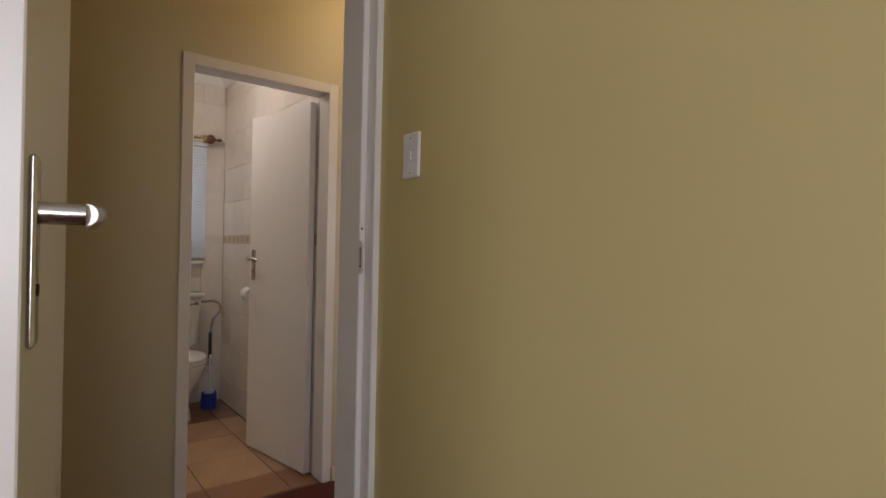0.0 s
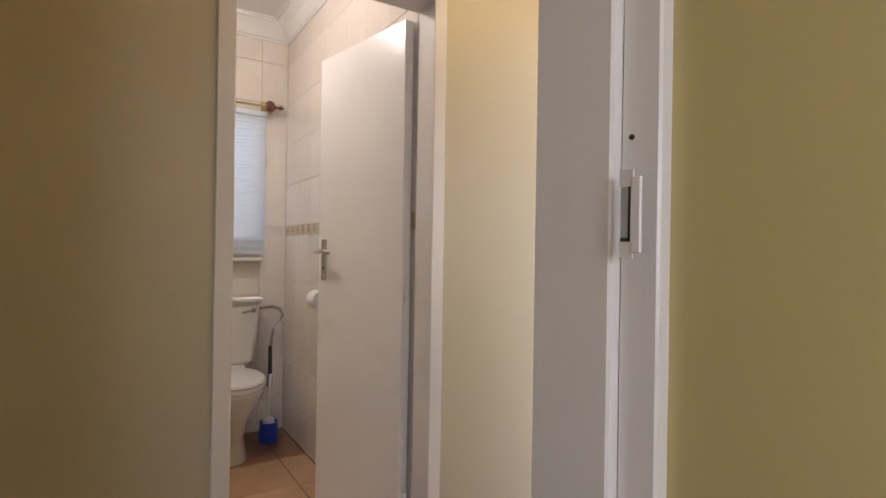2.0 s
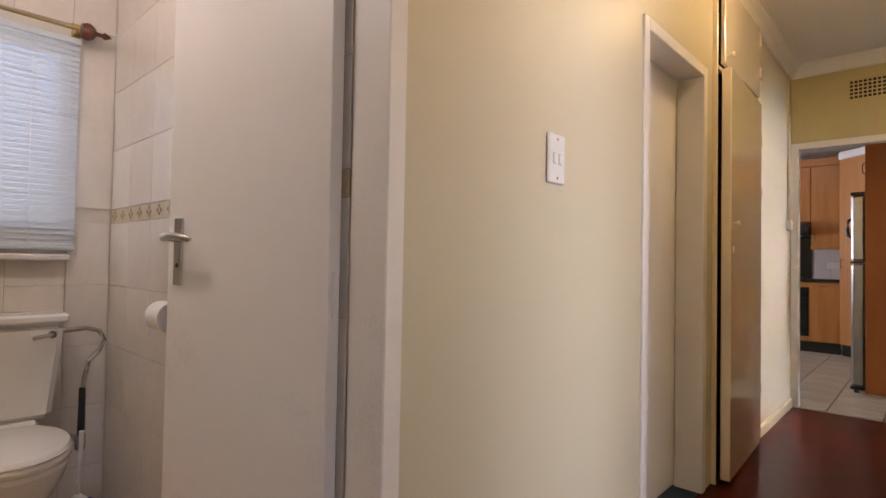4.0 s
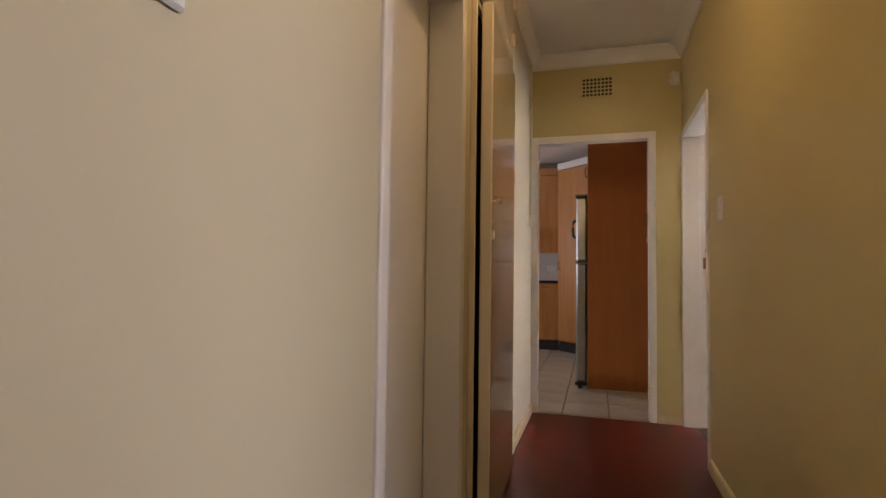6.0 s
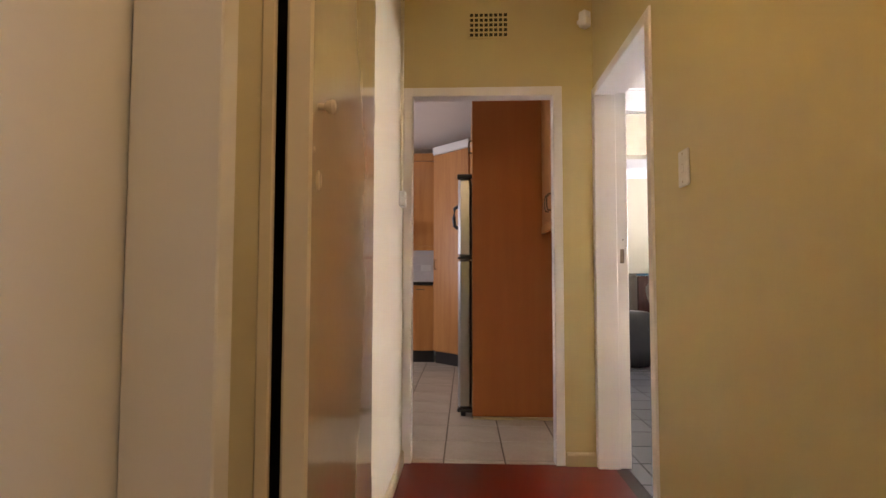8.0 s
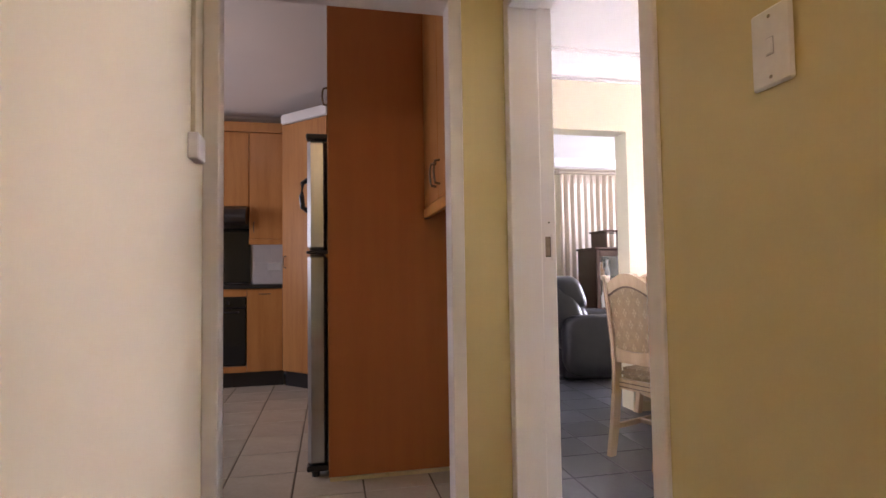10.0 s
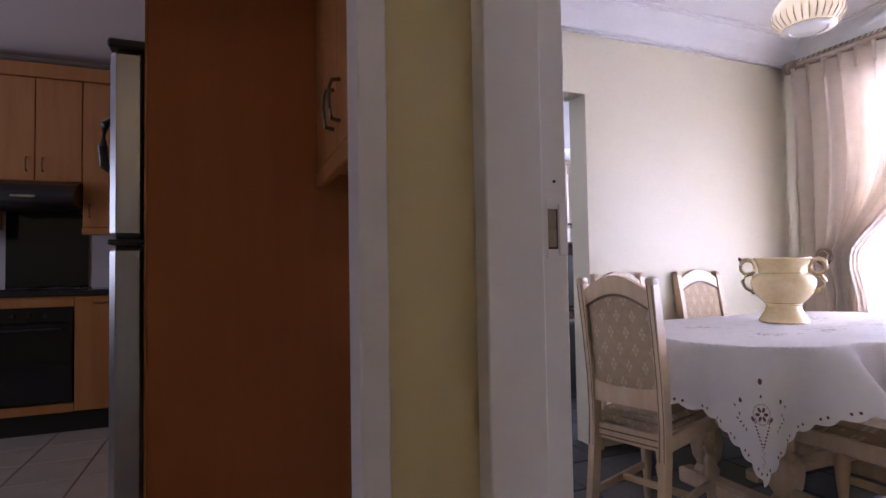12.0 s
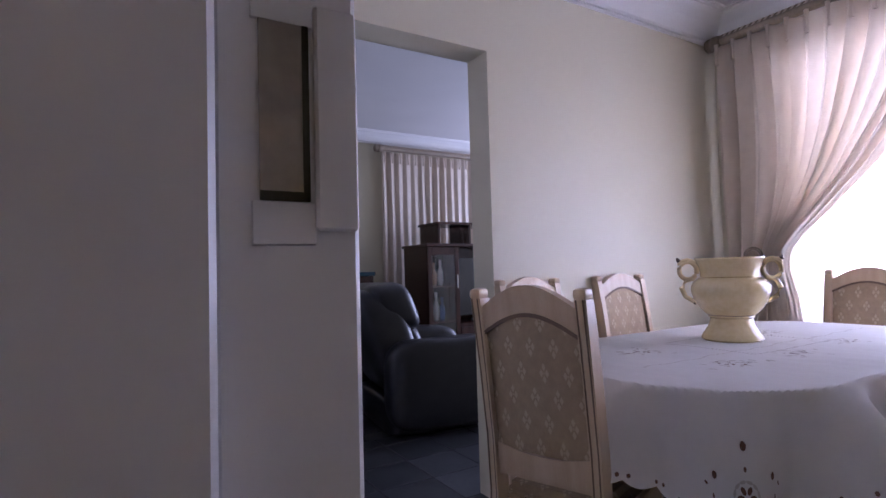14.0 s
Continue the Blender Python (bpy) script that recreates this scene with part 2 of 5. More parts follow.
# ---- mesh helpers ----


def box(bm, x0, y0, z0, x1, y1, z1, bevel=0.0, seg=1):
    v = [bm.verts.new((x, y, z)) for z in (z0, z1) for y in (y0, y1) for x in (x0, x1)]
    fs = [bm.faces.new([v[i] for i in q]) for q in ((0, 2, 3, 1), (4, 5, 7, 6), (0, 1, 5, 4), (2, 6, 7, 3), (0, 4, 6, 2), (1, 3, 7, 5))]
    if bevel:
        bmesh.ops.bevel(bm, geom=list({e for f in fs for e in f.edges}), offset=bevel, segments=seg, affect="EDGES", profile=0.5)
    return v


def boxes(*rows, bevel=0.0):
    bm = bmesh.new()
    for r in rows:
        box(bm, *r, bevel=bevel)
    return bm


def soften(me, angle=35):
    bm = bmesh.new()
    bm.from_mesh(me)
    for f in bm.faces:
        f.smooth = True
    for e in bm.edges:
        if len(e.link_faces) == 2 and e.calc_face_angle(0) > radians(angle):
            e.smooth = False
    bm.to_mesh(me)
    bm.free()


def part(name, bm, material, parent=None, label="", smooth=True, at=None):
    bmesh.ops.recalc_face_normals(bm, faces=bm.faces[:])
    me = bpy.data.meshes.new(name)
    bm.to_mesh(me)
    bm.free()
    me.materials.append(material)
    if smooth:
        soften(me)
    ob = new(name, me)
    ob.parent = parent
    if at is not None:
        ob.matrix_basis = at
    if label:
        ob["label"] = label
    return ob


def thing(name, label, category, at=None, group=""):
    ob = new(name)
    ob.empty_display_size = 0.1
    if at is not None:
        ob.matrix_basis = at
    return tagged(ob, label, category, group)


def setting(name, bm, material, label, category="wall", smooth=False):
    return tagged(part(name, bm, material, None, smooth=smooth), label, category, kind="structure")


def cyl(bm, p, q, r, r2=None, n=16, caps=True):
    p, q = Vector(p), Vector(q)
    turn = (q - p).to_track_quat("Z", "Y").to_matrix().to_4x4()
    bmesh.ops.create_cone(bm, cap_ends=caps, segments=n, radius1=r, radius2=r if r2 is None else r2, depth=(q - p).length, matrix=Matrix.Translation((p + q) / 2) @ turn)


def lathe(bm, profile, n=32, at=(0, 0, 0)):
    rings = []
    for r, z in profile:
        rings.append([bm.verts.new((at[0] + r * math.cos(2 * math.pi * k / n), at[1] + r * math.sin(2 * math.pi * k / n), at[2] + z)) for k in range(n)])
    for a, b in zip(rings, rings[1:]):
        for k in range(n):
            bm.faces.new((a[k], a[(k + 1) % n], b[(k + 1) % n], b[k]))
    for ring in (rings[0], rings[-1]):
        if len(ring) > 2:
            bm.faces.new(ring)


def tube(bm, pts, r, n=10):
    """A round bar along pts; r may be a number or one radius a point."""
    pts = [Vector(p) for p in pts]
    rings = []
    for i, p in enumerate(pts):
        d = (pts[min(i + 1, len(pts) - 1)] - pts[max(i - 1, 0)]).normalized()
        up = Vector((0, 0, 1)) if abs(d.z) < 0.95 else Vector((1, 0, 0))
        s = d.cross(up).normalized()
        u = s.cross(d)
        rad = r[i] if isinstance(r, (list, tuple)) else r
        rings.append([bm.verts.new(p + rad * (math.cos(2 * math.pi * k / n) * s + math.sin(2 * math.pi * k / n) * u)) for k in range(n)])
    for a, b in zip(rings, rings[1:]):
        for k in range(n):
            bm.faces.new((a[k], a[(k + 1) % n], b[(k + 1) % n], b[k]))
    bm.faces.new(rings[0])
    bm.faces.new(rings[-1])


def prism(bm, outline, y0, y1):
    """The outline, points in x and z, drawn out from y0 to y1."""
    a = [bm.verts.new((x, y0, z)) for x, z in outline]
    b = [bm.verts.new((x, y1, z)) for x, z in outline]
    bm.faces.new(a)
    bm.faces.new(b)
    for k in range(len(a)):
        bm.faces.new((a[k], a[(k + 1) % len(a)], b[(k + 1) % len(b)], b[k]))


def wall_with_openings(axis, lo, hi, a0, a1, z1, openings):
    """A wall along axis from a0 to a1, between lo and hi across it; openings: (start, end, bottom, top)."""
    bm = bmesh.new()

    def slab(p, q, zb, zt):
        if q - p > 1e-4 and zt - zb > 1e-4:
            box(bm, *((p, lo, zb, q, hi, zt) if axis == "x" else (lo, p, zb, hi, q, zt)))

    at = a0
    for s, e, zb, zt in sorted(openings):
        slab(at, s, 0, z1)
        slab(s, e, 0, zb)
        slab(s, e, zt, z1)
        at = e
    slab(at, a1, 0, z1)
    return bm


def cornice(name, corners, z, height, depth, label):
    """A coved cornice along the inside of a room's corners, anticlockwise; z is its lower edge."""
    steps = [(0.0, 0.0), (0.12, 0.0), (0.12, 0.1), (0.2, 0.14), (0.3, 0.3), (0.48, 0.56), (0.72, 0.78), (0.86, 0.86), (0.86, 0.93), (1.0, 0.93), (1.0, 1.0), (0.0, 1.0)]
    bm = bmesh.new()
    rings = []
    k = len(corners)
    for i in range(k):
        p, c, q = (Vector(corners[(i + d) % k]) for d in (-1, 0, 1))
        d1, d2 = (c - p).normalized(), (q - c).normalized()
        n1, n2 = Vector((-d1.y, d1.x)), Vector((-d2.y, d2.x))
        m = n1 + n2
        m /= max(m.dot(n1), 0.2)
        rings.append([bm.verts.new((*(c + m * u * depth), z + w * height)) for u, w in steps])
    for i in range(k):
        a, b = rings[i], rings[(i + 1) % k]
        for j in range(len(steps)):
            bm.faces.new((a[j], b[j], b[(j + 1) % len(steps)], a[(j + 1) % len(steps)]))
    return setting(name, bm, CEIL, label, "cornice")


# ---- structure ----
W = 1.06            # the corridor's width
YK = 4.50           # the wall with the kitchen's door
YN = 6.20           # the dining room's wall towards the living room
XE = 4.42           # the dining room's window wall

setting("wall_corridor_left", wall_with_openings("y", -0.12, 0.0, -1.6, YK, 2.8, [(-0.45, 0.288, 0, 2.07), (1.56, 2.32, 0, 2.07), (2.454, 3.30, 0, 2.60)]), KHAKI_DAYLIT, "khaki painted plaster wall of the corridor in a paler daylit tint")
# the middle opening is unseen, added to let in side light
setting("wall_corridor_right", wall_with_openings("y", W, W + 0.145, -1.6, YK, 2.8, [(-0.985, -0.175, 0, 2.07), (0.68, 1.52, 0, 2.07), (3.585, 4.492, 0, 2.055)]), KHAKI, "olive khaki painted plaster wall of the corridor")
setting("wall_corridor_end", wall_with_openings("x", YK, YK + 0.12, -3.0, W + 0.145, 2.8, [(0.01, 0.88, 0, 2.07)]), KHAKI, "olive khaki painted plaster wall over the kitchen door")
setting("wall_corridor_back", boxes((-0.12, -1.72, 0, W + 0.145, -1.6, 2.8)), KHAKI, "khaki painted plaster wall closing the corridor")
setting("wall_bedroom_north", boxes((W + 0.145, -0.18, 0, 4.6, -0.06, 2.8)), KHAKI, "khaki painted plaster wall of the bedroom")
setting("wall_bedroom_west", boxes((W + 0.025, -4.0, 0, W + 0.145, -1.72, 2.8)), KHAKI, "khaki painted plaster wall of the bedroom")
# an unseen room, added to hold the light for the corridor's left wall
setting("wall_second_bedroom_north", boxes((W + 0.145, 2.16, 0, 4.6, 2.28, 2.8)), KHAKI_DAYLIT, "beige painted wall of the unseen added room")
setting("wall_second_bedroom_east", wall_with_openings("y", 3.2, 3.32, -0.06, 2.16, 2.8, [(0.08, 2.02, 0.8, 2.2)]), KHAKI_DAYLIT, "beige painted wall with the light opening of the unseen added room")
setting("ceiling_second_bedroom", boxes((W + 0.145, -0.06, 2.69, 3.2, 2.16, 2.75)), CEIL, "white painted ceiling of the unseen added room", "ceiling")
setting("floor_second_bedroom", boxes((W + 0.08, -0.06, -0.1, 3.2, 2.16, 0.0)), REDFLOOR, "polished dark red cement floor of the unseen added room", "floor")
# unseen wall; its opening is added for the side fill lamp
setting("wall_bedroom_east", wall_with_openings("y", 4.6, 4.72, -4.0, -0.06, 2.8, [(-2.55, -1.25, 0.9, 2.1)]), KHAKI, "khaki painted plaster wall of the bedroom")
setting("wall_bedroom_south", wall_with_openings("x", -4.0, -3.88, W + 0.025, 4.72, 2.8, [(2.6, 4.2, 0.9, 2.1)]), KHAKI, "khaki painted plaster wall with the bedroom window")
setting("wall_bathroom_north", boxes((-2.1, 0.258, 0, -0.12, 0.35, 2.8)), GROUT_W, "bathroom wall behind the tiles")
setting("wall_bathroom_west", wall_with_openings("y", -2.0, -1.868, -1.72, 0.35, 2.8, [(-0.56, 0.10, 1.14, 2.0)]), GROUT_W, "bathroom wall with the window")
setting("wall_bathroom_south", boxes((-2.0, -1.84, 0, -0.12, -1.72, 2.8)), KHAKI, "bathroom wall closing the room")
setting("wall_kitchen_east", boxes((W + 0.03, YK + 0.12, 0, W + 0.145, 8.62, 2.8)), CEIL, "white painted kitchen wall")
setting("wall_kitchen_north", boxes((-3.0, 8.5, 0, W + 0.03, 8.62, 2.8)), CEIL, "white painted kitchen wall behind the cupboards")
setting("wall_kitchen_west", wall_with_openings("y", -3.0, -2.88, YK + 0.12, 8.5, 2.8, [(5.85, 7.35, 0.95, 2.05)]), CEIL, "white painted kitchen wall with the window")
setting("wall_dining_north", wall_with_openings("x", YN, YN + 0.16, W + 0.145, XE + 0.16, 2.8, [(1.30, 2.589, 0, 2.08)]), KHAKI_DAYLIT, "beige painted dining room wall with an open doorway")
setting("wall_dining_east", wall_with_openings("y", XE, XE + 0.16, 2.4, YN, 2.8, [(3.7, 5.8, 0.65, 2.25)]), KHAKI_DAYLIT, "beige painted dining room wall with the window")
setting("wall_dining_south", boxes((W + 0.145, 2.28, 0, XE + 0.16, 2.4, 2.8)), KHAKI_DAYLIT, "beige painted dining room wall")
setting("wall_living_north", boxes((W + 0.145, 9.75, 0, 7.1, 9.87, 2.9)), KHAKI_DAYLIT, "beige painted living room wall behind the curtain")
setting("wall_living_east", wall_with_openings("y", 6.94, 7.06, YN, 9.75, 2.9, [(6.9, 9.1, 0.8, 2.2)]), KHAKI_DAYLIT, "beige painted living room wall with the window")
setting("wall_living_west", boxes((W + 0.03, 8.62, 0, W + 0.145, 9.75, 2.9)), KHAKI_DAYLIT, "beige painted living room wall")
setting("wall_living_south", boxes((XE + 0.16, YN, 0, 6.94, YN + 0.16, 2.9)), KHAKI_DAYLIT, "beige painted living room wall")

setting("ceiling_corridor", boxes((0, -1.6, 2.69, W, YK, 2.75)), CEIL, "white painted corridor ceiling", "ceiling")
setting("ceiling_bedroom", boxes((W + 0.145, -3.88, 2.69, 4.6, -0.18, 2.75)), CEIL, "white painted bedroom ceiling", "ceiling")
setting("ceiling_bathroom", boxes((-1.868, -1.72, 2.59, -0.12, 0.258, 2.65)), CEIL, "white painted bathroom ceiling", "ceiling")
setting("ceiling_kitchen", boxes((-2.88, YK + 0.12, 2.69, W + 0.03, 8.5, 2.75)), CEIL, "white painted kitchen ceiling", "ceiling")
setting("ceiling_dining", boxes((W + 0.145, 2.4, 2.60, XE, YN, 2.66)), CEIL, "white painted dining room ceiling", "ceiling")
setting("ceiling_living", boxes((W + 0.145, YN + 0.16, 2.66, 6.94, 9.75, 2.72)), CEIL, "white painted living room ceiling", "ceiling")
setting("roof", boxes((-3.2, -4.2, 2.92, 7.3, 10.1, 3.0)), GROUT_D, "dark flat roof slab over the rooms", "roof")

cornice("cornice_corridor", [(0, -1.6), (W, -1.6), (W, YK), (0, YK)], 2.60, 0.09, 0.085, "white plaster cove cornice of the corridor")
cornice("cornice_bathroom", [(-1.868, -1.72), (-0.12, -1.72), (-0.12, 0.258), (-1.868, 0.258)], 2.475, 0.115, 0.12, "white plaster cornice of the bathroom")
cornice("cornice_kitchen", [(-2.88, YK + 0.12), (W + 0.03, YK + 0.12), (W + 0.03, 8.5), (-2.88, 8.5)], 2.57, 0.12, 0.13, "white plaster cornice of the kitchen")
cornice("cornice_dining", [(W + 0.145, 2.4), (XE, 2.4), (XE, YN), (W + 0.145, YN)], 2.445, 0.155, 0.20, "deep white plaster cornice of the dining room")
cornice("cornice_living", [(W + 0.145, YN + 0.16), (6.94, YN + 0.16), (6.94, 9.75), (W + 0.145, 9.75)], 2.53, 0.13, 0.13, "white plaster cornice of the living room")
bm = bmesh.new()
for k in range(150):
    x = W + 0.165 + k * 0.0212
    box(bm, x, YN - 0.03, 2.446, x + 0.011, YN - 0.022, 2.456)
tagged(part("dentil_row", bm, CEIL, None, smooth=False), "row of tiny white plaster beads under the cornice", "cornice", kind="structure")

setting("floor_corridor", boxes((-0.005, -1.6, -0.1, W + 0.08, YK + 0.005, 0.0)), REDFLOOR, "polished dark red cement floor of the corridor", "floor")
setting("floor_bedroom", boxes((W + 0.08, -3.88, -0.1, 4.6, -0.18, 0.0)), REDFLOOR, "polished dark red cement floor of the bedroom", "floor")
fl_bath = setting("floor_bathroom", boxes((-1.868, -1.72, -0.1, -0.005, 0.258, -0.004)), GROUT_B, "brown grout bed of the bathroom floor", "floor")
fl_kit = setting("floor_kitchen", boxes((-2.88, YK + 0.005, -0.1, W + 0.03, 8.5, -0.004)), GROUT_B, "brown grout bed of the kitchen floor", "floor")
fl_din = setting("floor_dining", boxes((W + 0.08, 2.4, -0.1, 6.94, 9.75, -0.004)), GROUT_D, "dark grout bed of the dining and living room floor", "floor")
setting("ground", boxes((-60, -60, -0.3, 60, 60, -0.11)), mat("dry_ground", (0.2, 0.17, 0.12), scale=2), "dry garden ground outside the house", "ground")


def skirting(name, x0, y0, x1, y1, normal, material, label):
    """A skirting board on the line from one point to the other, its face towards normal."""
    bm = bmesh.new()
    d = Vector((x1 - x0, y1 - y0, 0))
    length = d.length
    prism(bm, [(0, 0), (0.014, 0), (0.014, 0.058), (0.010, 0.068), (0.004, 0.072), (0, 0.072)], 0, length)
    n = Vector((*normal, 0))
    m = Matrix((( n.x, d.x / length, 0, x0), (n.y, d.y / length, 0, y0), (0, 0, 1, 0), (0, 0, 0, 1)))
    bmesh.ops.transform(bm, matrix=m, verts=bm.verts[:])
    return setting(name, bm, material, label, "skirting")


SK = mat("cream_skirting_paint", (0.60, 0.52, 0.32), (0.54, 0.46, 0.27), rough=0.3, scale=8, bump=0.1)
skirting("baseboard_1", 0, 0.299, 0, 1.55, (1, 0), SK, "cream painted skirting board")
skirting("baseboard_2", 0, 3.335, 0, YK - 0.012, (1, 0), SK, "cream painted skirting board")
skirting("baseboard_3", W, 1.535, W, 3.575, (-1, 0), SK, "cream painted skirting board")
skirting("baseboard_4", 0.892, YK, W - 0.002, YK, (0, -1), SK, "cream painted skirting board")
skirting("baseboard_5", 2.58, YN, XE, YN, (0, -1), SK, "painted skirting board of the dining room")


def door_frame(name, m, w, h, t, label, stop="far", rebate=0.042):
    """A pressed steel frame: x along the wall from 0 to w, y through the wall from 0 to t, the leaf's rebate on the far or near side."""
    bm = bmesh.new()
    lo, hi = -0.010, t + 0.010
    cut = t - rebate if stop == "far" else rebate
    deep, flat = ((cut, hi), (lo, cut)) if stop == "far" else ((lo, cut), (cut, hi))
    for a, b in ((deep, 0.016), (flat, 0.0)):
        box(bm, -0.05, a[0], 0, -b, a[1], h + 0.05, bevel=0.003)
        box(bm, w + b, a[0], 0, w + 0.05, a[1], h + 0.05, bevel=0.003)
        box(bm, -b - 0.001, a[0], h + b, w + b + 0.001, a[1], h + 0.05, bevel=0.003)
    bmesh.ops.transform(bm, matrix=m, verts=bm.verts[:])
    return setting(name, bm, GLOSS, label, "door frame", smooth=True)


def along(x, y, dx, dy):
    """A frame whose x runs along (dx, dy) and whose y is that turned left."""
    return Matrix(((dx, -dy, 0, x), (dy, dx, 0, y), (0, 0, 1, 0), (0, 0, 0, 1)))


# each frame: its x along the wall, its y through the wall away from the corridor
door_frame("door_frame_bathroom", along(0, -0.405, 0, 1), 0.65, 2.03, 0.12, "white painted steel door frame of the bathroom", rebate=0.008)
door_frame("door_frame_side_room", along(0, 1.60, 0, 1), 0.68, 2.03, 0.165, "cream white painted steel frame of a closed door")
door_frame("door_frame_kitchen", along(0.05, YK, 1, 0), 0.785, 2.03, 0.12, "white painted steel door frame to the kitchen")
door_frame("door_frame_bedroom", along(W, -0.215, 0, -1), 0.73, 2.03, 0.16, "white painted steel door frame of the bedroom")
# frame of the unseen opening added for side light
door_frame("door_frame_second_bedroom", along(W, 1.48, 0, -1), 0.76, 2.03, 0.145, "white painted steel door frame of the unseen added room")
door_frame("door_frame_dining", along(W, 4.45, 0, -1), 0.82, 2.01, 0.158, "white painted steel door frame to the dining room", rebate=0.052)


def strike(name, x, y, z, facing, slot=(-0.008, 0.012), size=0.075, edge=-0.030):
    """The lock's strike in a jamb: a slot with a pale bottom and shade painted along its rim, in a painted plate with a
    stepped lip.
    """
    root = thing(name, "painted steel lock strike plate with an open slot in the jamb", "strike plate", pose(x, y, z, 0, 0, facing))
    a, b = slot
    h = size / 2
    for z0, z1 in ((-h - 0.018, -h), (h, h + 0.018)):
        part("plate", boxes((a - 0.003, -0.0015, z0, b + 0.003, 0.0005, z1), bevel=0.0004), GLOSS, root)
    part("lip", boxes((edge, -0.0015, -h - 0.012, a - 0.003, 0.0028, h + 0.010), bevel=0.0012), GLOSS, root, "stepped painted lip")
    part("slot", boxes((a, 0.0003, -h, b, 0.0009, h)), GAP_SHADE if size < 0.06 else RECESS, root, "slot showing pale plaster")
    # thin dark strips paint the shade at the flat slot's edges
    part("slot_rim", boxes((a - 0.0006, 0.0009, -h, a + 0.0022, 0.0015, h), (a, 0.0009, -h, b, 0.0015, -h + 0.004)), HOLE_SHADE, root, "shade painted along the slot's edges")
    bm = bmesh.new()
    cyl(bm, ((a + b) / 2 - 0.006, -0.001, h + 0.052), ((a + b) / 2 - 0.006, 0.001, h + 0.052), 0.003, n=10)
    part("screw", bm, HOLE_SHADE, root, "painted shade of a screw hole")
    return root


RECESS = mat("raw_plaster_recess", (0.30, 0.25, 0.18), (0.22, 0.18, 0.13), rough=0.9, scale=40)
strike("strike_plate", 1.206, -0.2305, 1.205, 180, (-0.012, 0.0), 0.058, -0.026)
strike("strike_plate", 1.196, 4.465, 1.128, 180)


# ---- doors ----


def lever_handle(parent, x, y, z, side, reach=-1, label="brushed chrome lever handle"):
    """A back plate with a lever, on the leaf's face at y, standing out towards side; reach: the way the lever points along x."""
    bm = boxes((x - 0.020, min(y, y + side * 0.007), z - 0.11, x + 0.020, max(y, y + side * 0.007), z + 0.075), bevel=0.003)
    plate = part("handle_plate", bm, CHROME, parent, label)
    bm = bmesh.new()
    cyl(bm, (x, y, z + 0.02), (x, y + side * 0.045, z + 0.02), 0.011, n=16)
    tube(bm, [(x, y + side * 0.045, z + 0.02), (x + reach * 0.03, y + side * 0.052, z + 0.022), (x + reach * 0.075, y + side * 0.052, z + 0.020), (x + reach * 0.115, y + side * 0.048, z + 0.015), (x + reach * 0.122, y + side * 0.046, z + 0.013)], [0.011, 0.011, 0.010, 0.0085, 0.005], 12)
    part("lever", bm, CHROME, plate, "rounded chrome lever")
    bm = bmesh.new()
    cyl(bm, (x, y + side * 0.006, z - 0.055), (x, y + side * 0.0085, z - 0.055), 0.006, n=12)
    # a dark disc paints the keyhole's shade
    part("keyhole", bm, HOLE_SHADE, plate)


def door_leaf(name, hinge, free, width, label, material, h=2.01, handle_sides=(1, -1), lock=1.13):
    """A flush leaf from the hinge's corner towards free; its thickness lies to the left of that way."""
    d = Vector((free[0] - hinge[0], free[1] - hinge[1])).normalized()
    root = thing(name, label, "door", along(hinge[0], hinge[1], d.x, d.y))
    part("leaf", boxes((0, 0, 0.008, width, 0.038, h), bevel=0.002), material, root)
    for side in handle_sides:
        lever_handle(root, width - 0.055, 0.038 if side > 0 else 0.0, lock, side)
    for z in (0.22, 1.02, 1.80):
        bm = bmesh.new()
        cyl(bm, (-0.004, 0.019, z - 0.05), (-0.004, 0.019, z + 0.05), 0.007, n=12)
        part("hinge", bm, GLOSS, root, "painted steel hinge")
    return root


door_leaf("open_door", (1.235, -0.955), (1.93, -1.018), 0.715, "white painted flush door standing open with a chrome lever", GLOSS, lock=1.24)
door_leaf("bathroom_door", (-0.141, 0.243), (-0.755, 0.133), 0.617, "white painted flush door standing open in the bathroom", GLOSS, handle_sides=(1, -1))
root = thing("side_room_door", "cream white painted flush door, closed, in a deep frame", "door")
part("leaf", boxes((-0.162, 1.588, 0.008, -0.125, 2.292, 2.04), bevel=0.002), GLOSS, root)
part("lock_edge", boxes((-0.1245, 1.60, 1.02, -0.1235, 1.62, 1.16)), CHROME, root, "chrome lock face")

# ---- corridor ----


def light_switch(x, y, z, turn, rockers, label, size=1.0):
    """A wall plate with its face towards local -y."""
    root = thing("light_switch", label, "light switch", pose(x, y, z, 0, 0, turn) @ Matrix.Scale(size, 4))
    part("plate", boxes((-0.037, -0.009, -0.06, 0.037, 0, 0.06), bevel=0.004), BRUSHW, root)
    for k in range(rockers):
        u = (k - (rockers - 1) / 2) * 0.024
        part("rocker", boxes((u - 0.006, -0.012, -0.012, u + 0.006, -0.0085, 0.012), bevel=0.0015), BRUSHW, root, "small white rocker")
        # a grey sheet behind the rocker paints the shaded gap round it
        part("rocker_gap", boxes((u - 0.0072, -0.0094, -0.0135, u + 0.0072, -0.0088, 0.0135)), GAP_SHADE, root)
    for zz in (-0.046, 0.046):
        bm = bmesh.new()
        cyl(bm, (0, -0.0085, zz), (0, -0.0098, zz), 0.003, n=10)
        part("screw", bm, CHROME, root)
    return root


light_switch(1.392, -0.18, 1.478, 0, 1, "white single light switch on the khaki bedroom wall")
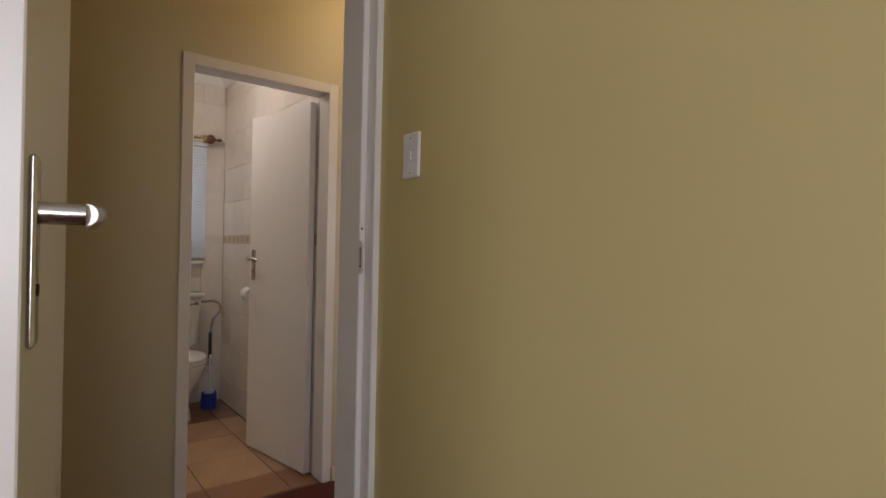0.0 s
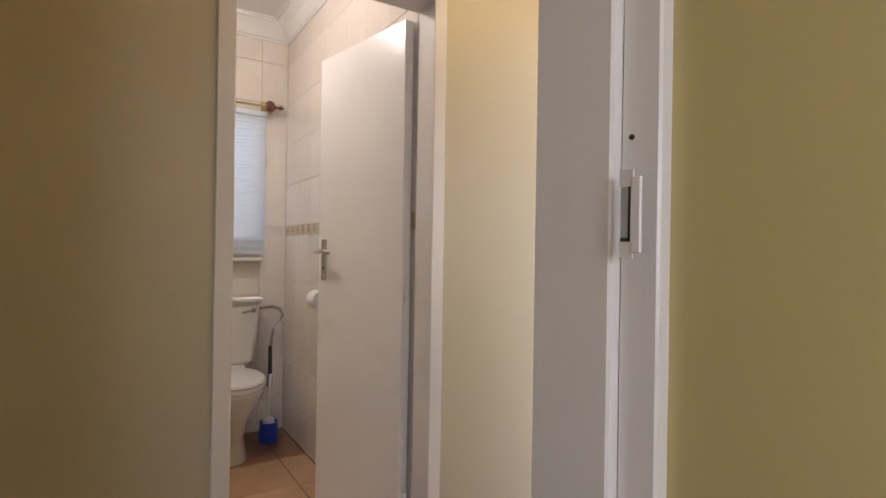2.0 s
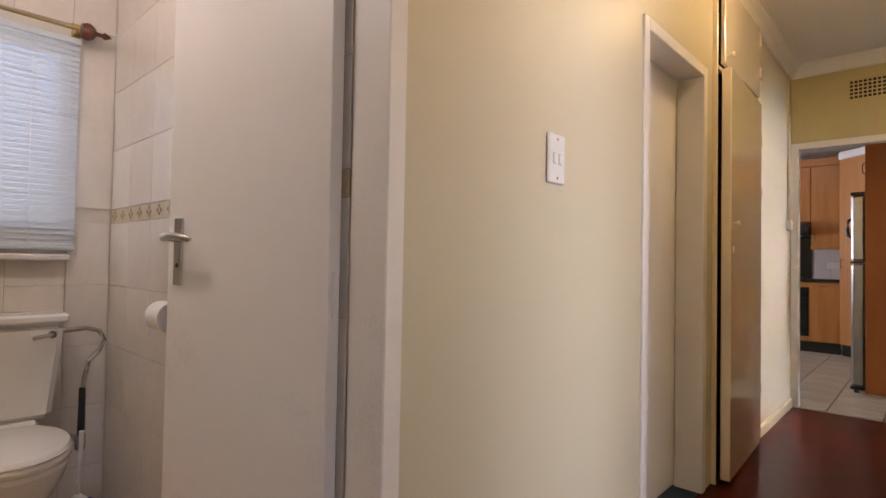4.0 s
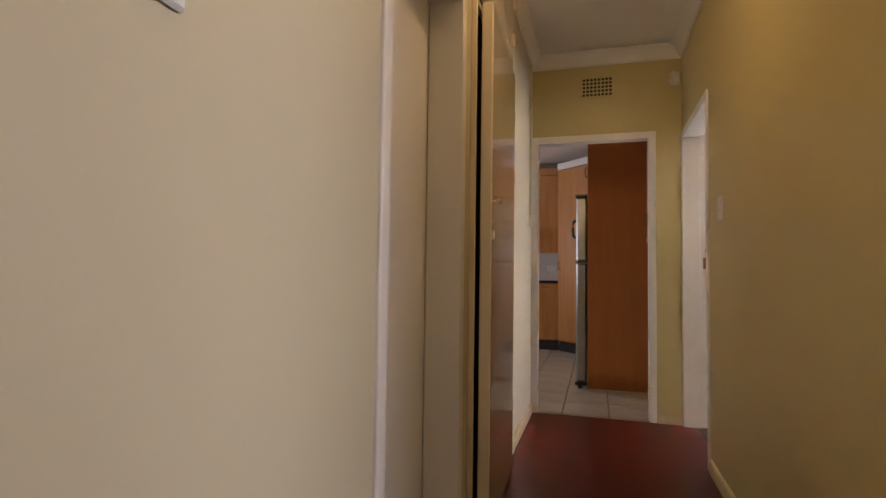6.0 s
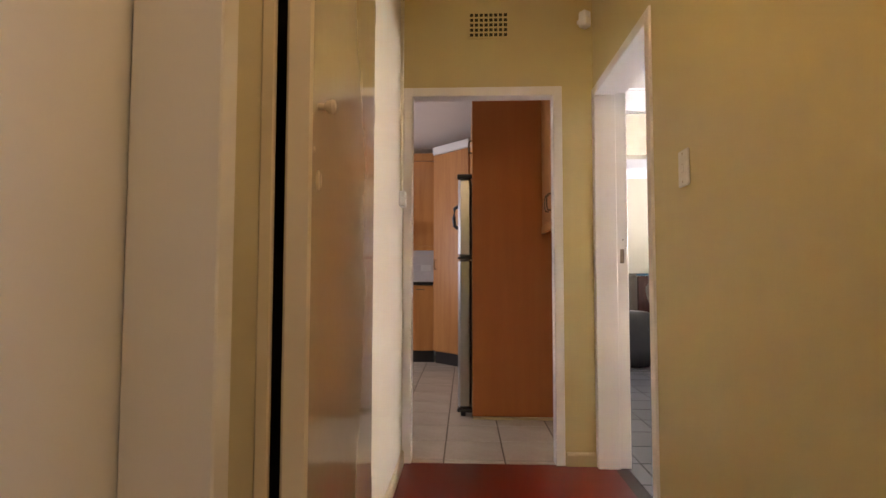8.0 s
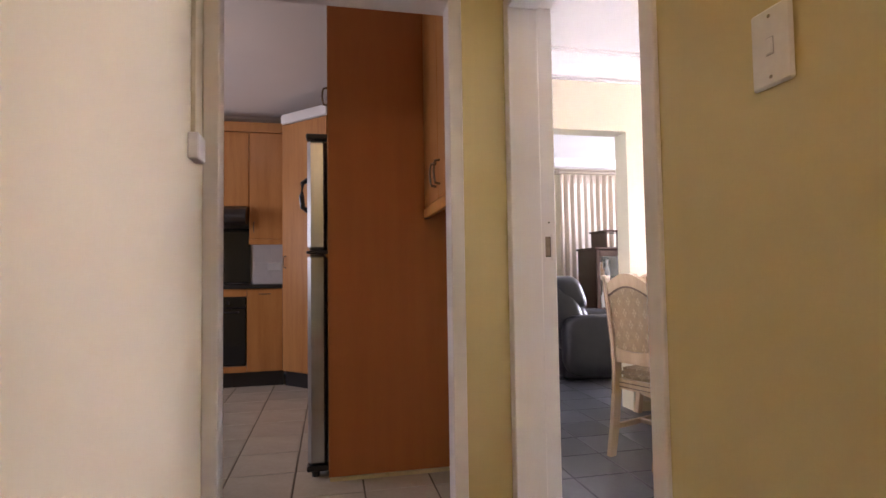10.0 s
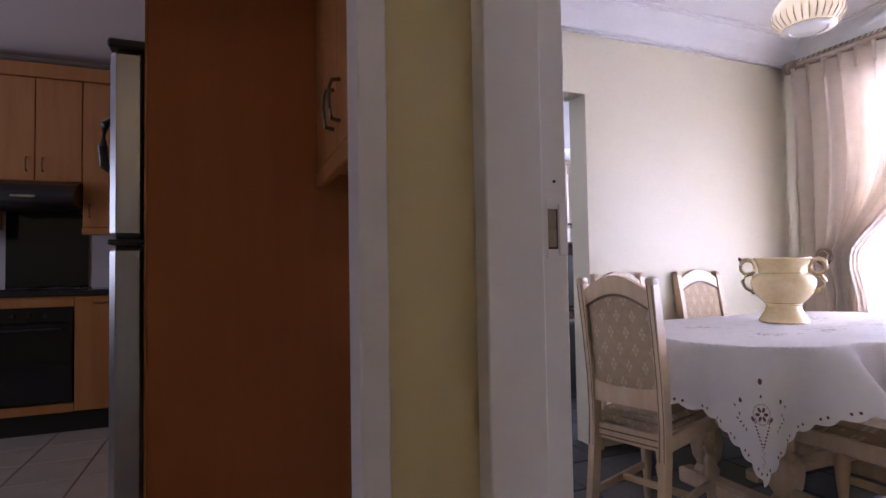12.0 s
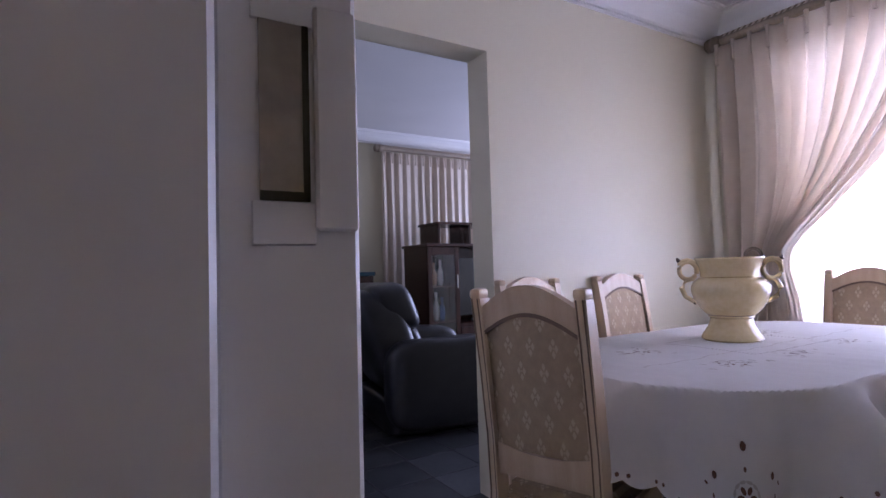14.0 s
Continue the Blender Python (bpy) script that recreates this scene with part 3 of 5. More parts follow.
light_switch(0.0, 0.905, 1.408, 90, 2, "white double light switch on the daylit khaki corridor wall", 1.25)
light_switch(W, 3.297, 1.368, -90, 1, "white light switch on the olive corridor wall")

# the built-in cupboard
root = thing("hall_cupboard", "cream gloss painted built-in cupboard with its door ajar", "cupboard")
# inner boards coloured near-black, as shade seen through the ajar door's gap
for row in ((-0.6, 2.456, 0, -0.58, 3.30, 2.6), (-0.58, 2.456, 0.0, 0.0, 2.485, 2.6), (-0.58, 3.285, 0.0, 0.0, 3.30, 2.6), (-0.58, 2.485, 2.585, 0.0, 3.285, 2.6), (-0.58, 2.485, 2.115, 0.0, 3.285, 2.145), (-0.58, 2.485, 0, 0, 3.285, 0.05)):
    part("carcass_board", boxes(row), INSIDE_SHADE, root, "cupboard inside with its shade painted in")
for row in ((0.0, 2.440, 0, 0.024, 2.454, 2.598), (0.0, 3.272, 0, 0.020, 3.318, 2.598), (0.0, 2.455, 2.118, 0.020, 3.272, 2.142), (0.0, 2.455, 2.588, 0.020, 3.272, 2.598)):
    part("frame_rail", boxes(row, bevel=0.003), CREAM, root)
door = part("cupboard_door", boxes((0.0, -0.800, 0.03, 0.046, 0.0, 2.105), bevel=0.005), CREAM, root, "glossy cream door, ajar", at=pose(0.008, 3.245, 0, 0, 0, 2.4))
bm = bmesh.new()
lathe(bm, [(0.006, 0), (0.006, 0.012), (0.012, 0.018), (0.014, 0.026), (0.010, 0.032), (0.002, 0.034)], 16)
bmesh.ops.transform(bm, matrix=Matrix.Translation((0.046, -0.758, 1.318)) @ Matrix.Rotation(radians(90), 4, "Y"), verts=bm.verts[:])
part("knob", bm, CREAM, door, "painted round knob")
bm = bmesh.new()
lathe(bm, [(0.013, 0), (0.013, 0.003), (0.009, 0.006), (0.004, 0.0045)], 16)
bmesh.ops.transform(bm, matrix=Matrix.Translation((0.046, -0.755, 1.185)) @ Matrix.Rotation(radians(90), 4, "Y") @ Matrix.Diagonal((1.5, 1, 1, 1)), verts=bm.verts[:])
part("keyhole_cover", bm, CREAM, door, "painted keyhole cover")
bm = bmesh.new()
lathe(bm, [(0.006, 0), (0.005, 0.002), (0.001, 0.003)], 10)
bmesh.ops.transform(bm, matrix=Matrix.Translation((0.046, -0.781, 1.235)) @ Matrix.Rotation(radians(90), 4, "Y"), verts=bm.verts[:])
part("screw_plug", bm, CREAM, door)
upper = part("upper_door", boxes((0.021, 2.50, 2.15, 0.043, 3.245, 2.585), bevel=0.003), CREAM, root, "glossy cream upper door")
bm = bmesh.new()
lathe(bm, [(0.006, 0), (0.006, 0.012), (0.012, 0.018), (0.014, 0.026), (0.010, 0.032), (0.002, 0.034)], 16)
bmesh.ops.transform(bm, matrix=Matrix.Translation((0.043, 2.56, 2.21)) @ Matrix.Rotation(radians(90), 4, "Y"), verts=bm.verts[:])
part("knob", bm, CREAM, upper)
for z in (0.35, 1.55, 1.88, 2.3, 2.5):
    part("hinge", boxes((0.0205, 3.25, z - 0.035, 0.052, 3.272, z + 0.035), bevel=0.003), CREAM, root, "painted butt hinge")

# the intercom box by the kitchen door, with its trunking
root = thing("junction_box", "small white box with thin trunking on the corridor wall", "junction box")
part("box", boxes((0, 4.30, 1.385, 0.032, 4.385, 1.465), bevel=0.004), BRUSHW, root)
part("trunking", boxes((0, 4.335, 1.466, 0.014, 4.352, 2.598), bevel=0.002), KHAKI_DAYLIT, root, "painted cable trunking")

# the air vent over the kitchen door
root = thing("air_vent", "khaki painted wall vent with rows of square holes", "vent")
part("plate", boxes((0.362, YK - 0.006, 2.36, 0.598, YK, 2.515), bevel=0.002), KHAKI, root)
for r in range(5):
    for c in range(8):
        x, z = 0.374 + c * 0.0272, 2.372 + r * 0.0285
        # flat near-black squares paint the shade inside the vent's openings
        part("hole", boxes((x, YK - 0.0068, z, x + 0.0185, YK - 0.0058, z + 0.0175)), HOLE_SHADE, root)

root = thing("motion_sensor_unit", "small white alarm sensor high in the corridor corner", "alarm sensor", pose(1.005, 4.46, 2.44, 0, 0, 35))
part("body", boxes((-0.028, -0.03, -0.045, 0.028, 0.02, 0.045), bevel=0.008), BRUSHW, root)
part("lens", boxes((-0.02, -0.034, -0.035, 0.02, -0.029, 0.005), bevel=0.002), OPAL, root, "milky lens")
part("bracket", boxes((-0.008, 0.018, -0.01, 0.008, 0.045, 0.01)), BRUSHW, root)

for y in (2.35, 0.45):
    root = thing("ceiling_light", "small white ceiling lamp rose of the corridor", "ceiling light", pose(0.53, y, 2.69))
    bm = bmesh.new()
    lathe(bm, [(0.05, 0), (0.05, -0.02), (0.03, -0.03), (0.02, -0.06)], 24)
    part("rose", bm, BRUSHW, root)

# ---- bathroom ----
root = thing("toilet", "white porcelain toilet with a close-coupled cistern", "toilet", pose(-1.86, -0.14, 0))


def ring_loft(bm, rows, n=28):
    """Rings of (centre x, half length, half width, height), joined."""
    rings = []
    for cx, a, b, z in rows:
        rings.append([bm.verts.new((cx + a * math.cos(2 * math.pi * k / n), b * math.sin(2 * math.pi * k / n), z)) for k in range(n)])
    for p, q in zip(rings, rings[1:]):
        for k in range(n):
            bm.faces.new((p[k], p[(k + 1) % n], q[(k + 1) % n], q[k]))
    bm.faces.new(rings[0])
    bm.faces.new(rings[-1])


bm = bmesh.new()
ring_loft(bm, [(0.30, 0.19, 0.105, 0.0), (0.30, 0.185, 0.10, 0.03), (0.31, 0.17, 0.085, 0.12), (0.33, 0.19, 0.11, 0.22), (0.36, 0.235, 0.165, 0.33), (0.37, 0.245, 0.18, 0.385), (0.37, 0.24, 0.175, 0.40)])
part("bowl", bm, PORC, root)
bm = bmesh.new()
ring_loft(bm, [(0.37, 0.245, 0.182, 0.402), (0.37, 0.25, 0.187, 0.41), (0.37, 0.25, 0.187, 0.42), (0.37, 0.243, 0.18, 0.428)])
part("seat", bm, PORC, root)
bm = bmesh.new()
ring_loft(bm, [(0.37, 0.245, 0.182, 0.43), (0.37, 0.25, 0.187, 0.437), (0.37, 0.24, 0.178, 0.45), (0.37, 0.12, 0.09, 0.456)])
part("lid", bm, PORC, root, "closed white lid")
bm = bmesh.new()
v = box(bm, 0.0, -0.20, 0.46, 0.185, 0.20, 0.83)
for w in v:
    if w.co.z < 0.5:
        w.co.y *= 0.84
        w.co.x *= 0.86
bmesh.ops.bevel(bm, geom=bm.edges[:], offset=0.02, segments=3, affect="EDGES")
part("cistern", bm, PORC, root)
part("cistern_lid", boxes((0.0, -0.212, 0.832, 0.20, 0.212, 0.868), bevel=0.01), PORC, root)
part("cistern_base", boxes((0.01, -0.13, 0.39, 0.17, 0.13, 0.462), bevel=0.015), PORC, root)
bm = bmesh.new()
cyl(bm, (0.185, 0.155, 0.79), (0.20, 0.155, 0.79), 0.014)
tube(bm, [(0.2, 0.155, 0.79), (0.21, 0.13, 0.788), (0.212, 0.09, 0.782)], [0.007, 0.008, 0.009])
part("flush_lever", bm, CHROME, root, "chrome flush lever")

bm = bmesh.new()
tube(bm, [(-1.72, 0.055, 0.795), (-1.72, 0.140, 0.80), (-1.72, 0.185, 0.785), (-1.72, 0.205, 0.745), (-1.72, 0.185, 0.70), (-1.72, 0.150, 0.665), (-1.72, 0.138, 0.60), (-1.72, 0.132, 0.50), (-1.72, 0.130, 0.40)], 0.010)
pipe = thing("cistern_supply_pipe", "chrome bent supply pipe beside the toilet cistern", "pipe")
part("tube", bm, CHROME, pipe)
bm = bmesh.new()
cyl(bm, (-1.72, 0.132, 0.36), (-1.72, 0.132, 0.56), 0.014, 0.012)
part("sleeve", bm, BLACKP, pipe, "black rubber sleeve")
bm = bmesh.new()
cyl(bm, (-1.72, 0.130, 0.31), (-1.72, 0.130, 0.37), 0.018)
cyl(bm, (-1.74, 0.130, 0.33), (-1.86, 0.130, 0.33), 0.010)
part("stop_valve", bm, CHROME, pipe, "chrome stop valve")

root = thing("toilet_brush", "blue plastic toilet brush holder with a white handle", "toilet brush", pose(-1.66, 0.115, 0))
bm = bmesh.new()
lathe(bm, [(0.055, 0), (0.060, 0.01), (0.058, 0.06), (0.052, 0.10), (0.056, 0.118), (0.050, 0.118), (0.046, 0.1), (0.04, 0.03)], 24)
part("holder", bm, BLUEP, root)
bm = bmesh.new()
tube(bm, [(0, 0, 0.03), (0, 0, 0.2), (0.003, 0.004, 0.34), (0.005, 0.005, 0.40)], [0.007, 0.007, 0.008, 0.010])
part("handle", bm, BRUSHW, root, "white plastic handle")
bm = bmesh.new()
lathe(bm, [(0.012, 0.06), (0.034, 0.09), (0.034, 0.13), (0.012, 0.15)], 16)
part("brush_head", bm, BRUSHW, root)

root = thing("toilet_roll_holder", "white paper roll on a dark wooden wall holder", "toilet roll", pose(-0.98, 0.245, 0.905))
bm = bmesh.new()
cyl(bm, (-0.055, -0.062, 0), (0.05, -0.062, 0), 0.048, n=28)
part("paper_roll", bm, PAPERW, root)
bm = bmesh.new()
for x in (-0.075, 0.068):
    box(bm, x - 0.012, -0.085, -0.03, x + 0.012, 0.0, 0.03, bevel=0.008, seg=2)
cyl(bm, (-0.075, -0.062, 0), (0.07, -0.062, 0), 0.012)
part("bracket", bm, MAHOG, root, "dark wooden bracket")

root = thing("bathroom_curtain_rod", "thin brass curtain rod with turned wooden end knob", "curtain rod")
bm = bmesh.new()
cyl(bm, (-1.80, -0.75, 2.045), (-1.80, 0.215, 2.045), 0.007, n=12)
part("rod", bm, BRASS, root)
bm = bmesh.new()
lathe(bm, [(0.008, -0.03), (0.028, -0.026), (0.036, -0.008), (0.036, 0.004), (0.024, 0.022), (0.010, 0.03), (0.008, 0.05), (0.016, 0.06), (0.004, 0.085)], 20)
bmesh.ops.transform(bm, matrix=Matrix.Translation((-1.80, 0.13, 2.045)) @ Matrix.Rotation(radians(-90), 4, "X"), verts=bm.verts[:])
part("knob", bm, MAHOG, root, "glossy red-brown turned knob")
part("bracket", boxes((-1.845, 0.09, 2.035, -1.80, 0.10, 2.055), (-1.848, 0.08, 2.01, -1.842, 0.11, 2.08)), BRASS, root)

root = thing("venetian_blind", "pale blue venetian blind lowered in the bathroom window", "blind")
part("head_rail", boxes((-1.85, -0.57, 1.985, -1.815, 0.112, 2.012), bevel=0.003), BLIND, root)
bm = bmesh.new()
box(bm, -0.0125, -0.34, -0.0006, 0.0125, 0.34, 0.0006)
bmesh.ops.transform(bm, matrix=Matrix.Rotation(radians(62), 4, "Y"), verts=bm.verts[:])
slat = part("slat", bm, BLIND, root, at=pose(-1.832, -0.23, 1.97))
for k in range(1, 38):
    o = new("slat", slat.data)
    o.parent, o.matrix_basis = root, pose(-1.832, -0.23, 1.97 - k * 0.0222)
part("bottom_rail", boxes((-1.842, -0.57, 1.118, -1.822, 0.112, 1.135), bevel=0.003), BLIND, root)
for y in (-0.42, -0.05):
    bm = bmesh.new()
    cyl(bm, (-1.818, y, 1.12), (-1.818, y, 1.99), 0.0012, n=6)
    part("cord", bm, BRUSHW, root)
root = tagged(thing("window_bathroom", "white framed bathroom window behind the blind", "window"), kind="structure")
part("window_frame", boxes((-1.96, -0.56, 1.14, -1.92, -0.52, 2.0), (-1.96, 0.06, 1.14, -1.92, 0.10, 2.0), (-1.96, -0.52, 1.14, -1.92, 0.06, 1.18), (-1.96, -0.52, 1.96, -1.92, 0.06, 2.0)), GLOSS, root)
part("window_sill", boxes((-1.90, -0.60, 1.075, -1.80, 0.095, 1.10), bevel=0.006), PORC, root)
root = thing("bathroom_ceiling_light", "round white glass ceiling light of the bathroom", "ceiling light", pose(-1.25, -0.30, 2.59))
bm = bmesh.new()
lathe(bm, [(0.09, 0), (0.09, -0.02), (0.06, -0.03)], 24)
part("base", bm, BRUSHW, root)

# ---- kitchen ----


def bar_handle(parent, m, length=0.096):
    """An arched pull; local z along it, local y out of the door."""
    bm = bmesh.new()
    tube(bm, [(0, 0, -length / 2), (0, 0.022, -length / 2 + 0.004), (0, 0.028, -length / 4), (0, 0.030, 0), (0, 0.028, length / 4), (0, 0.022, length / 2 - 0.004), (0, 0, length / 2)], [0.006, 0.006, 0.0055, 0.005, 0.0055, 0.006, 0.006], 8)
    return part("handle", bm, BRONZE, parent, "dark bronze bow handle", at=m)


def cabinet(name, x0, x1, yf, yb, z0, z1, doors, label, handle="vertical", low=True):
    """A unit whose doors look towards -y; doors: how many side by side; low: the handles sit at the doors' lower end."""
    root = thing(name, label, "kitchen cabinet")
    part("body", boxes((x0 + 0.001, yf + 0.02, z0, x1 - 0.001, yb, z1)), CABWOOD, root)
    w = (x1 - x0) / doors
    for k in range(doors):
        a, b = x0 + k * w + 0.003, x0 + (k + 1) * w - 0.003
        d = part("door", boxes((a, yf, z0 + 0.003, b, yf + 0.019, z1 - 0.003), bevel=0.003), CABWOOD, root)
        if handle == "vertical":
            hx = (b - 0.045 if k < doors - 1 or doors == 1 and x0 < -0.85 else a + 0.045)
            hz = z0 + 0.12 if low else z1 - 0.12
            bar_handle(d, Matrix.Translation((hx, yf, hz)) @ Matrix.Rotation(radians(180), 4, "Z"))
        else:
            bar_handle(d, Matrix.Translation(((a + b) / 2, yf, z1 - 0.05)) @ Matrix.Rotation(radians(180), 4, "Z") @ Matrix.Rotation(radians(90), 4, "Y"))
    return root


cabinet("base_cabinet", -0.360, -0.035, 7.87, 8.49, 0.14, 0.915, 1, "orange beech kitchen base cabinet beside the oven", "level")
cabinet("base_cabinet", -1.390, -0.960, 7.87, 8.49, 0.14, 0.915, 1, "orange beech kitchen base cabinet beside the oven", low=False)
cabinet("base_cabinet", -2.30, -1.390, 7.87, 8.49, 0.14, 0.915, 2, "orange beech double kitchen base cabinet", low=False)
cabinet("wall_cabinet", -0.950, -0.382, 8.15, 8.49, 1.725, 2.47, 2, "orange beech wall cabinet over the cooker hood")
cabinet("wall_cabinet", -0.380, 0.04, 8.15, 8.49, 1.40, 2.47, 1, "orange beech wall cabinet with one tall door")
cabinet("wall_cabinet", -1.770, -1.312, 8.15, 8.49, 1.40, 2.47, 1, "orange beech wall cabinet")
for a, b in ((-0.380, 0.04), (-1.770, -0.960)):
    tagged(part("light_pelmet", boxes((a, 8.14, 1.345, b, 8.165, 1.398), bevel=0.004), CABWOOD, None), "beech pelmet strip under the wall cabinets", "pelmet")
tagged(part("bulkhead", boxes((-2.87, 8.13, 2.472, 0.05, 8.485, 2.568)), CABWOOD, None), "beech fascia above the wall cabinets", "fascia")
root = thing("glass_cabinet", "beech wall cabinet with a glazed door and glassware", "kitchen cabinet")
part("body", boxes((-1.308, 8.17, 1.40, -1.290, 8.49, 2.47), (-0.975, 8.17, 1.40, -0.957, 8.49, 2.47), (-1.290, 8.17, 1.40, -0.975, 8.49, 1.42), (-1.290, 8.17, 2.45, -0.975, 8.49, 2.47), (-1.290, 8.47, 1.42, -0.975, 8.49, 2.45)), CABWOOD, root)
for z in (1.74, 2.10):
    part("shelf", boxes((-1.290, 8.2, z, -0.975, 8.47, z + 0.012)), GLASS, root)
d = part("door", boxes((-1.308, 8.15, 1.403, -1.255, 8.169, 2.467), (-1.010, 8.15, 1.403, -0.957, 8.169, 2.467), (-1.255, 8.15, 1.403, -1.010, 8.169, 1.48), (-1.255, 8.15, 2.40, -1.010, 8.169, 2.467), bevel=0.002), CABWOOD, root)
part("pane", boxes((-1.255, 8.157, 1.48, -1.010, 8.161, 2.40)), GLASS, d)
bar_handle(d, Matrix.Translation((-1.282, 8.15, 1.52)) @ Matrix.Rotation(radians(180), 4, "Z"))
for r, (z, n) in enumerate(((1.422, 4), (1.754, 5), (2.114, 5))):
    for k in range(n):
        g = thing("drinking_glass", "clear drinking glass standing in the glazed cabinet", "glass", pose(-1.245 + k * 0.055, 8.28 + 0.03 * ((k + r) % 2), z), "glasses in the cabinet")
        bm = bmesh.new()
        lathe(bm, [(0.02, 0), (0.022, 0.01), (0.024, 0.11), (0.022, 0.11), (0.018, 0.015)], 14)
        part("bowl", bm, PORC if r == 0 else GLASS, g)

root = thing("oven", "black glass built-in oven under the worktop", "oven")
part("body", boxes((-0.950, 7.885, 0.20, -0.365, 8.48, 0.915)), BLACKP, root)
part("door", boxes((-0.948, 7.862, 0.215, -0.367, 7.884, 0.735), bevel=0.004), OVENGL, root, "black glass oven door")
part("control_panel", boxes((-0.948, 7.865, 0.745, -0.367, 7.884, 0.84), bevel=0.003), OVENGL, root)
bm = bmesh.new()
tube(bm, [(-0.880, 7.862, 0.70), (-0.880, 7.835, 0.70), (-0.430, 7.835, 0.70), (-0.430, 7.862, 0.70)], 0.007)
part("handle", bm, BLACKP, root)
for k in range(4):
    bm = bmesh.new()
    cyl(bm, (-0.790 + k * 0.09, 7.866, 0.79), (-0.790 + k * 0.09, 7.848, 0.79), 0.014, n=16)
    part("knob", bm, BLACKP, root)
for low, high in ((0.142, 0.198), (0.845, 0.914)):
    part("filler_strip", boxes((-0.960, 7.87, low, -0.360, 7.89, high)), CABWOOD, root, "beech filler strip")
root = thing("worktop", "black granite kitchen worktop", "worktop")
part("slab", boxes((-2.87, 7.845, 0.917, -0.03, 8.49, 0.955), bevel=0.004), GRANITE, root)
root = thing("hob", "black glass ceramic hob in the worktop", "hob")
part("plate", boxes((-0.910, 7.93, 0.956, -0.370, 8.40, 0.963), bevel=0.002), OVENGL, root)
for k, (x, y) in enumerate(((-0.770, 8.05), (-0.510, 8.05), (-0.770, 8.27), (-0.510, 8.27))):
    bm = bmesh.new()
    cyl(bm, (x, y, 0.963), (x, y, 0.9645), 0.09, n=32)
    part("hotplate", bm, BLACKP, root)
root = thing("cooker_hood", "black slim cooker hood under a cabinet", "cooker hood")
bm = bmesh.new()
v = [(7.93, 1.56), (7.95, 1.535), (8.48, 1.535), (8.48, 1.722), (8.13, 1.722), (8.0, 1.68), (7.94, 1.62)]
a = [bm.verts.new((-0.935, y, z)) for y, z in v]
b = [bm.verts.new((-0.382, y, z)) for y, z in v]
bm.faces.new(a)
bm.faces.new(b)
for k in range(len(v)):
    bm.faces.new((a[k], a[(k + 1) % len(v)], b[(k + 1) % len(v)], b[k]))
bmesh.ops.bevel(bm, geom=bm.edges[:], offset=0.004, segments=1, affect="EDGES")
part("body", bm, BLACKP, root)
part("switch_strip", boxes((-0.740, 7.931, 1.585, -0.600, 7.936, 1.60)), CHROME, root, "small chrome switch strip")
tagged(part("hob_splash_panel", boxes((-0.935, 8.478, 0.956, -0.410, 8.486, 1.534)), OVENGL, None), "black glass panel on the wall behind the hob", "splashback")
tagged(part("plinth", boxes((-2.86, 7.92, 0, -0.032, 7.94, 0.139)), TOE, None), "black plinth under the base cabinets", "plinth")
root = thing("wall_socket", "white double wall socket above the worktop", "socket")
part("plate", boxes((-0.24, 8.468, 1.09, -0.10, 8.478, 1.17), bevel=0.003), BRUSHW, root)

# the diagonal larder, the tall units and the fridge along the other wall
root = thing("corner_larder", "tall diagonal beech larder cupboard with a bow handle", "kitchen cabinet")
bm = bmesh.new()
out = [(-0.03, 7.86), (0.40, 7.43), (1.085, 7.43), (1.085, 8.49), (-0.03, 8.49)]
for za, zb, grow in ((0.14, 2.47, 0.0),):
    a = [bm.verts.new((x, y, za)) for x, y in out]
    b = [bm.verts.new((x, y, zb)) for x, y in out]
    bm.faces.new(a)
    bm.faces.new(b)
    for k in range(5):
        bm.faces.new((a[k], a[(k + 1) % 5], b[(k + 1) % 5], b[k]))
part("body", bm, CABWOOD, root)
d = part("door", boxes((0.012, -0.02, 0.15, 0.596, -0.001, 2.46), bevel=0.003), CABWOOD, root, at=pose(-0.03, 7.86, 0, 0, 0, -45))
bar_handle(d, Matrix.Translation((0.06, -0.02, 1.16)) @ Matrix.Rotation(radians(180), 4, "Z"), 0.11)
part("plinth", boxes((0.0, 0.03, 0, 0.61, 0.05, 0.139)), TOE, root, "black plinth", at=pose(-0.03, 7.86, 0, 0, 0, -45))
part("top_fascia", boxes((0.0, -0.03, 2.472, 0.61, 0.0, 2.568), bevel=0.01), CEIL, root, "white cornice strip", at=pose(-0.03, 7.86, 0, 0, 0, -45))
root = thing("tall_cabinet", "tall orange beech kitchen cupboard beside the fridge", "kitchen cabinet")
part("body", boxes((0.42, 6.16, 0.14, 1.085, 7.42, 2.47)), CABWOOD, root)
for k in range(2):
    d = part("door", boxes((0.40, 6.165 + k * 0.63, 0.15, 0.419, 6.785 + k * 0.63, 2.46), bevel=0.003), CABWOOD, root)
    bar_handle(d, Matrix.Translation((0.40, 6.74 + k * 0.10, 1.16)) @ Matrix.Rotation(radians(90), 4, "Z"))
part("plinth", boxes((0.46, 6.16, 0, 0.48, 7.42, 0.139)), TOE, root)
root = thing("bridge_cabinet", "beech cupboard above the fridge", "kitchen cabinet")
part("body", boxes((0.42, 5.44, 1.87, 1.085, 6.13, 2.47)), CABWOOD, root)
d = part("door", boxes((0.40, 5.443, 1.875, 0.419, 6.127, 2.465), bevel=0.003), CABWOOD, root)
bar_handle(d, Matrix.Translation((0.40, 5.50, 1.99)) @ Matrix.Rotation(radians(90), 4, "Z"))
root = thing("fridge_enclosure", "tall cherry-brown veneered end panel beside the fridge", "panel")
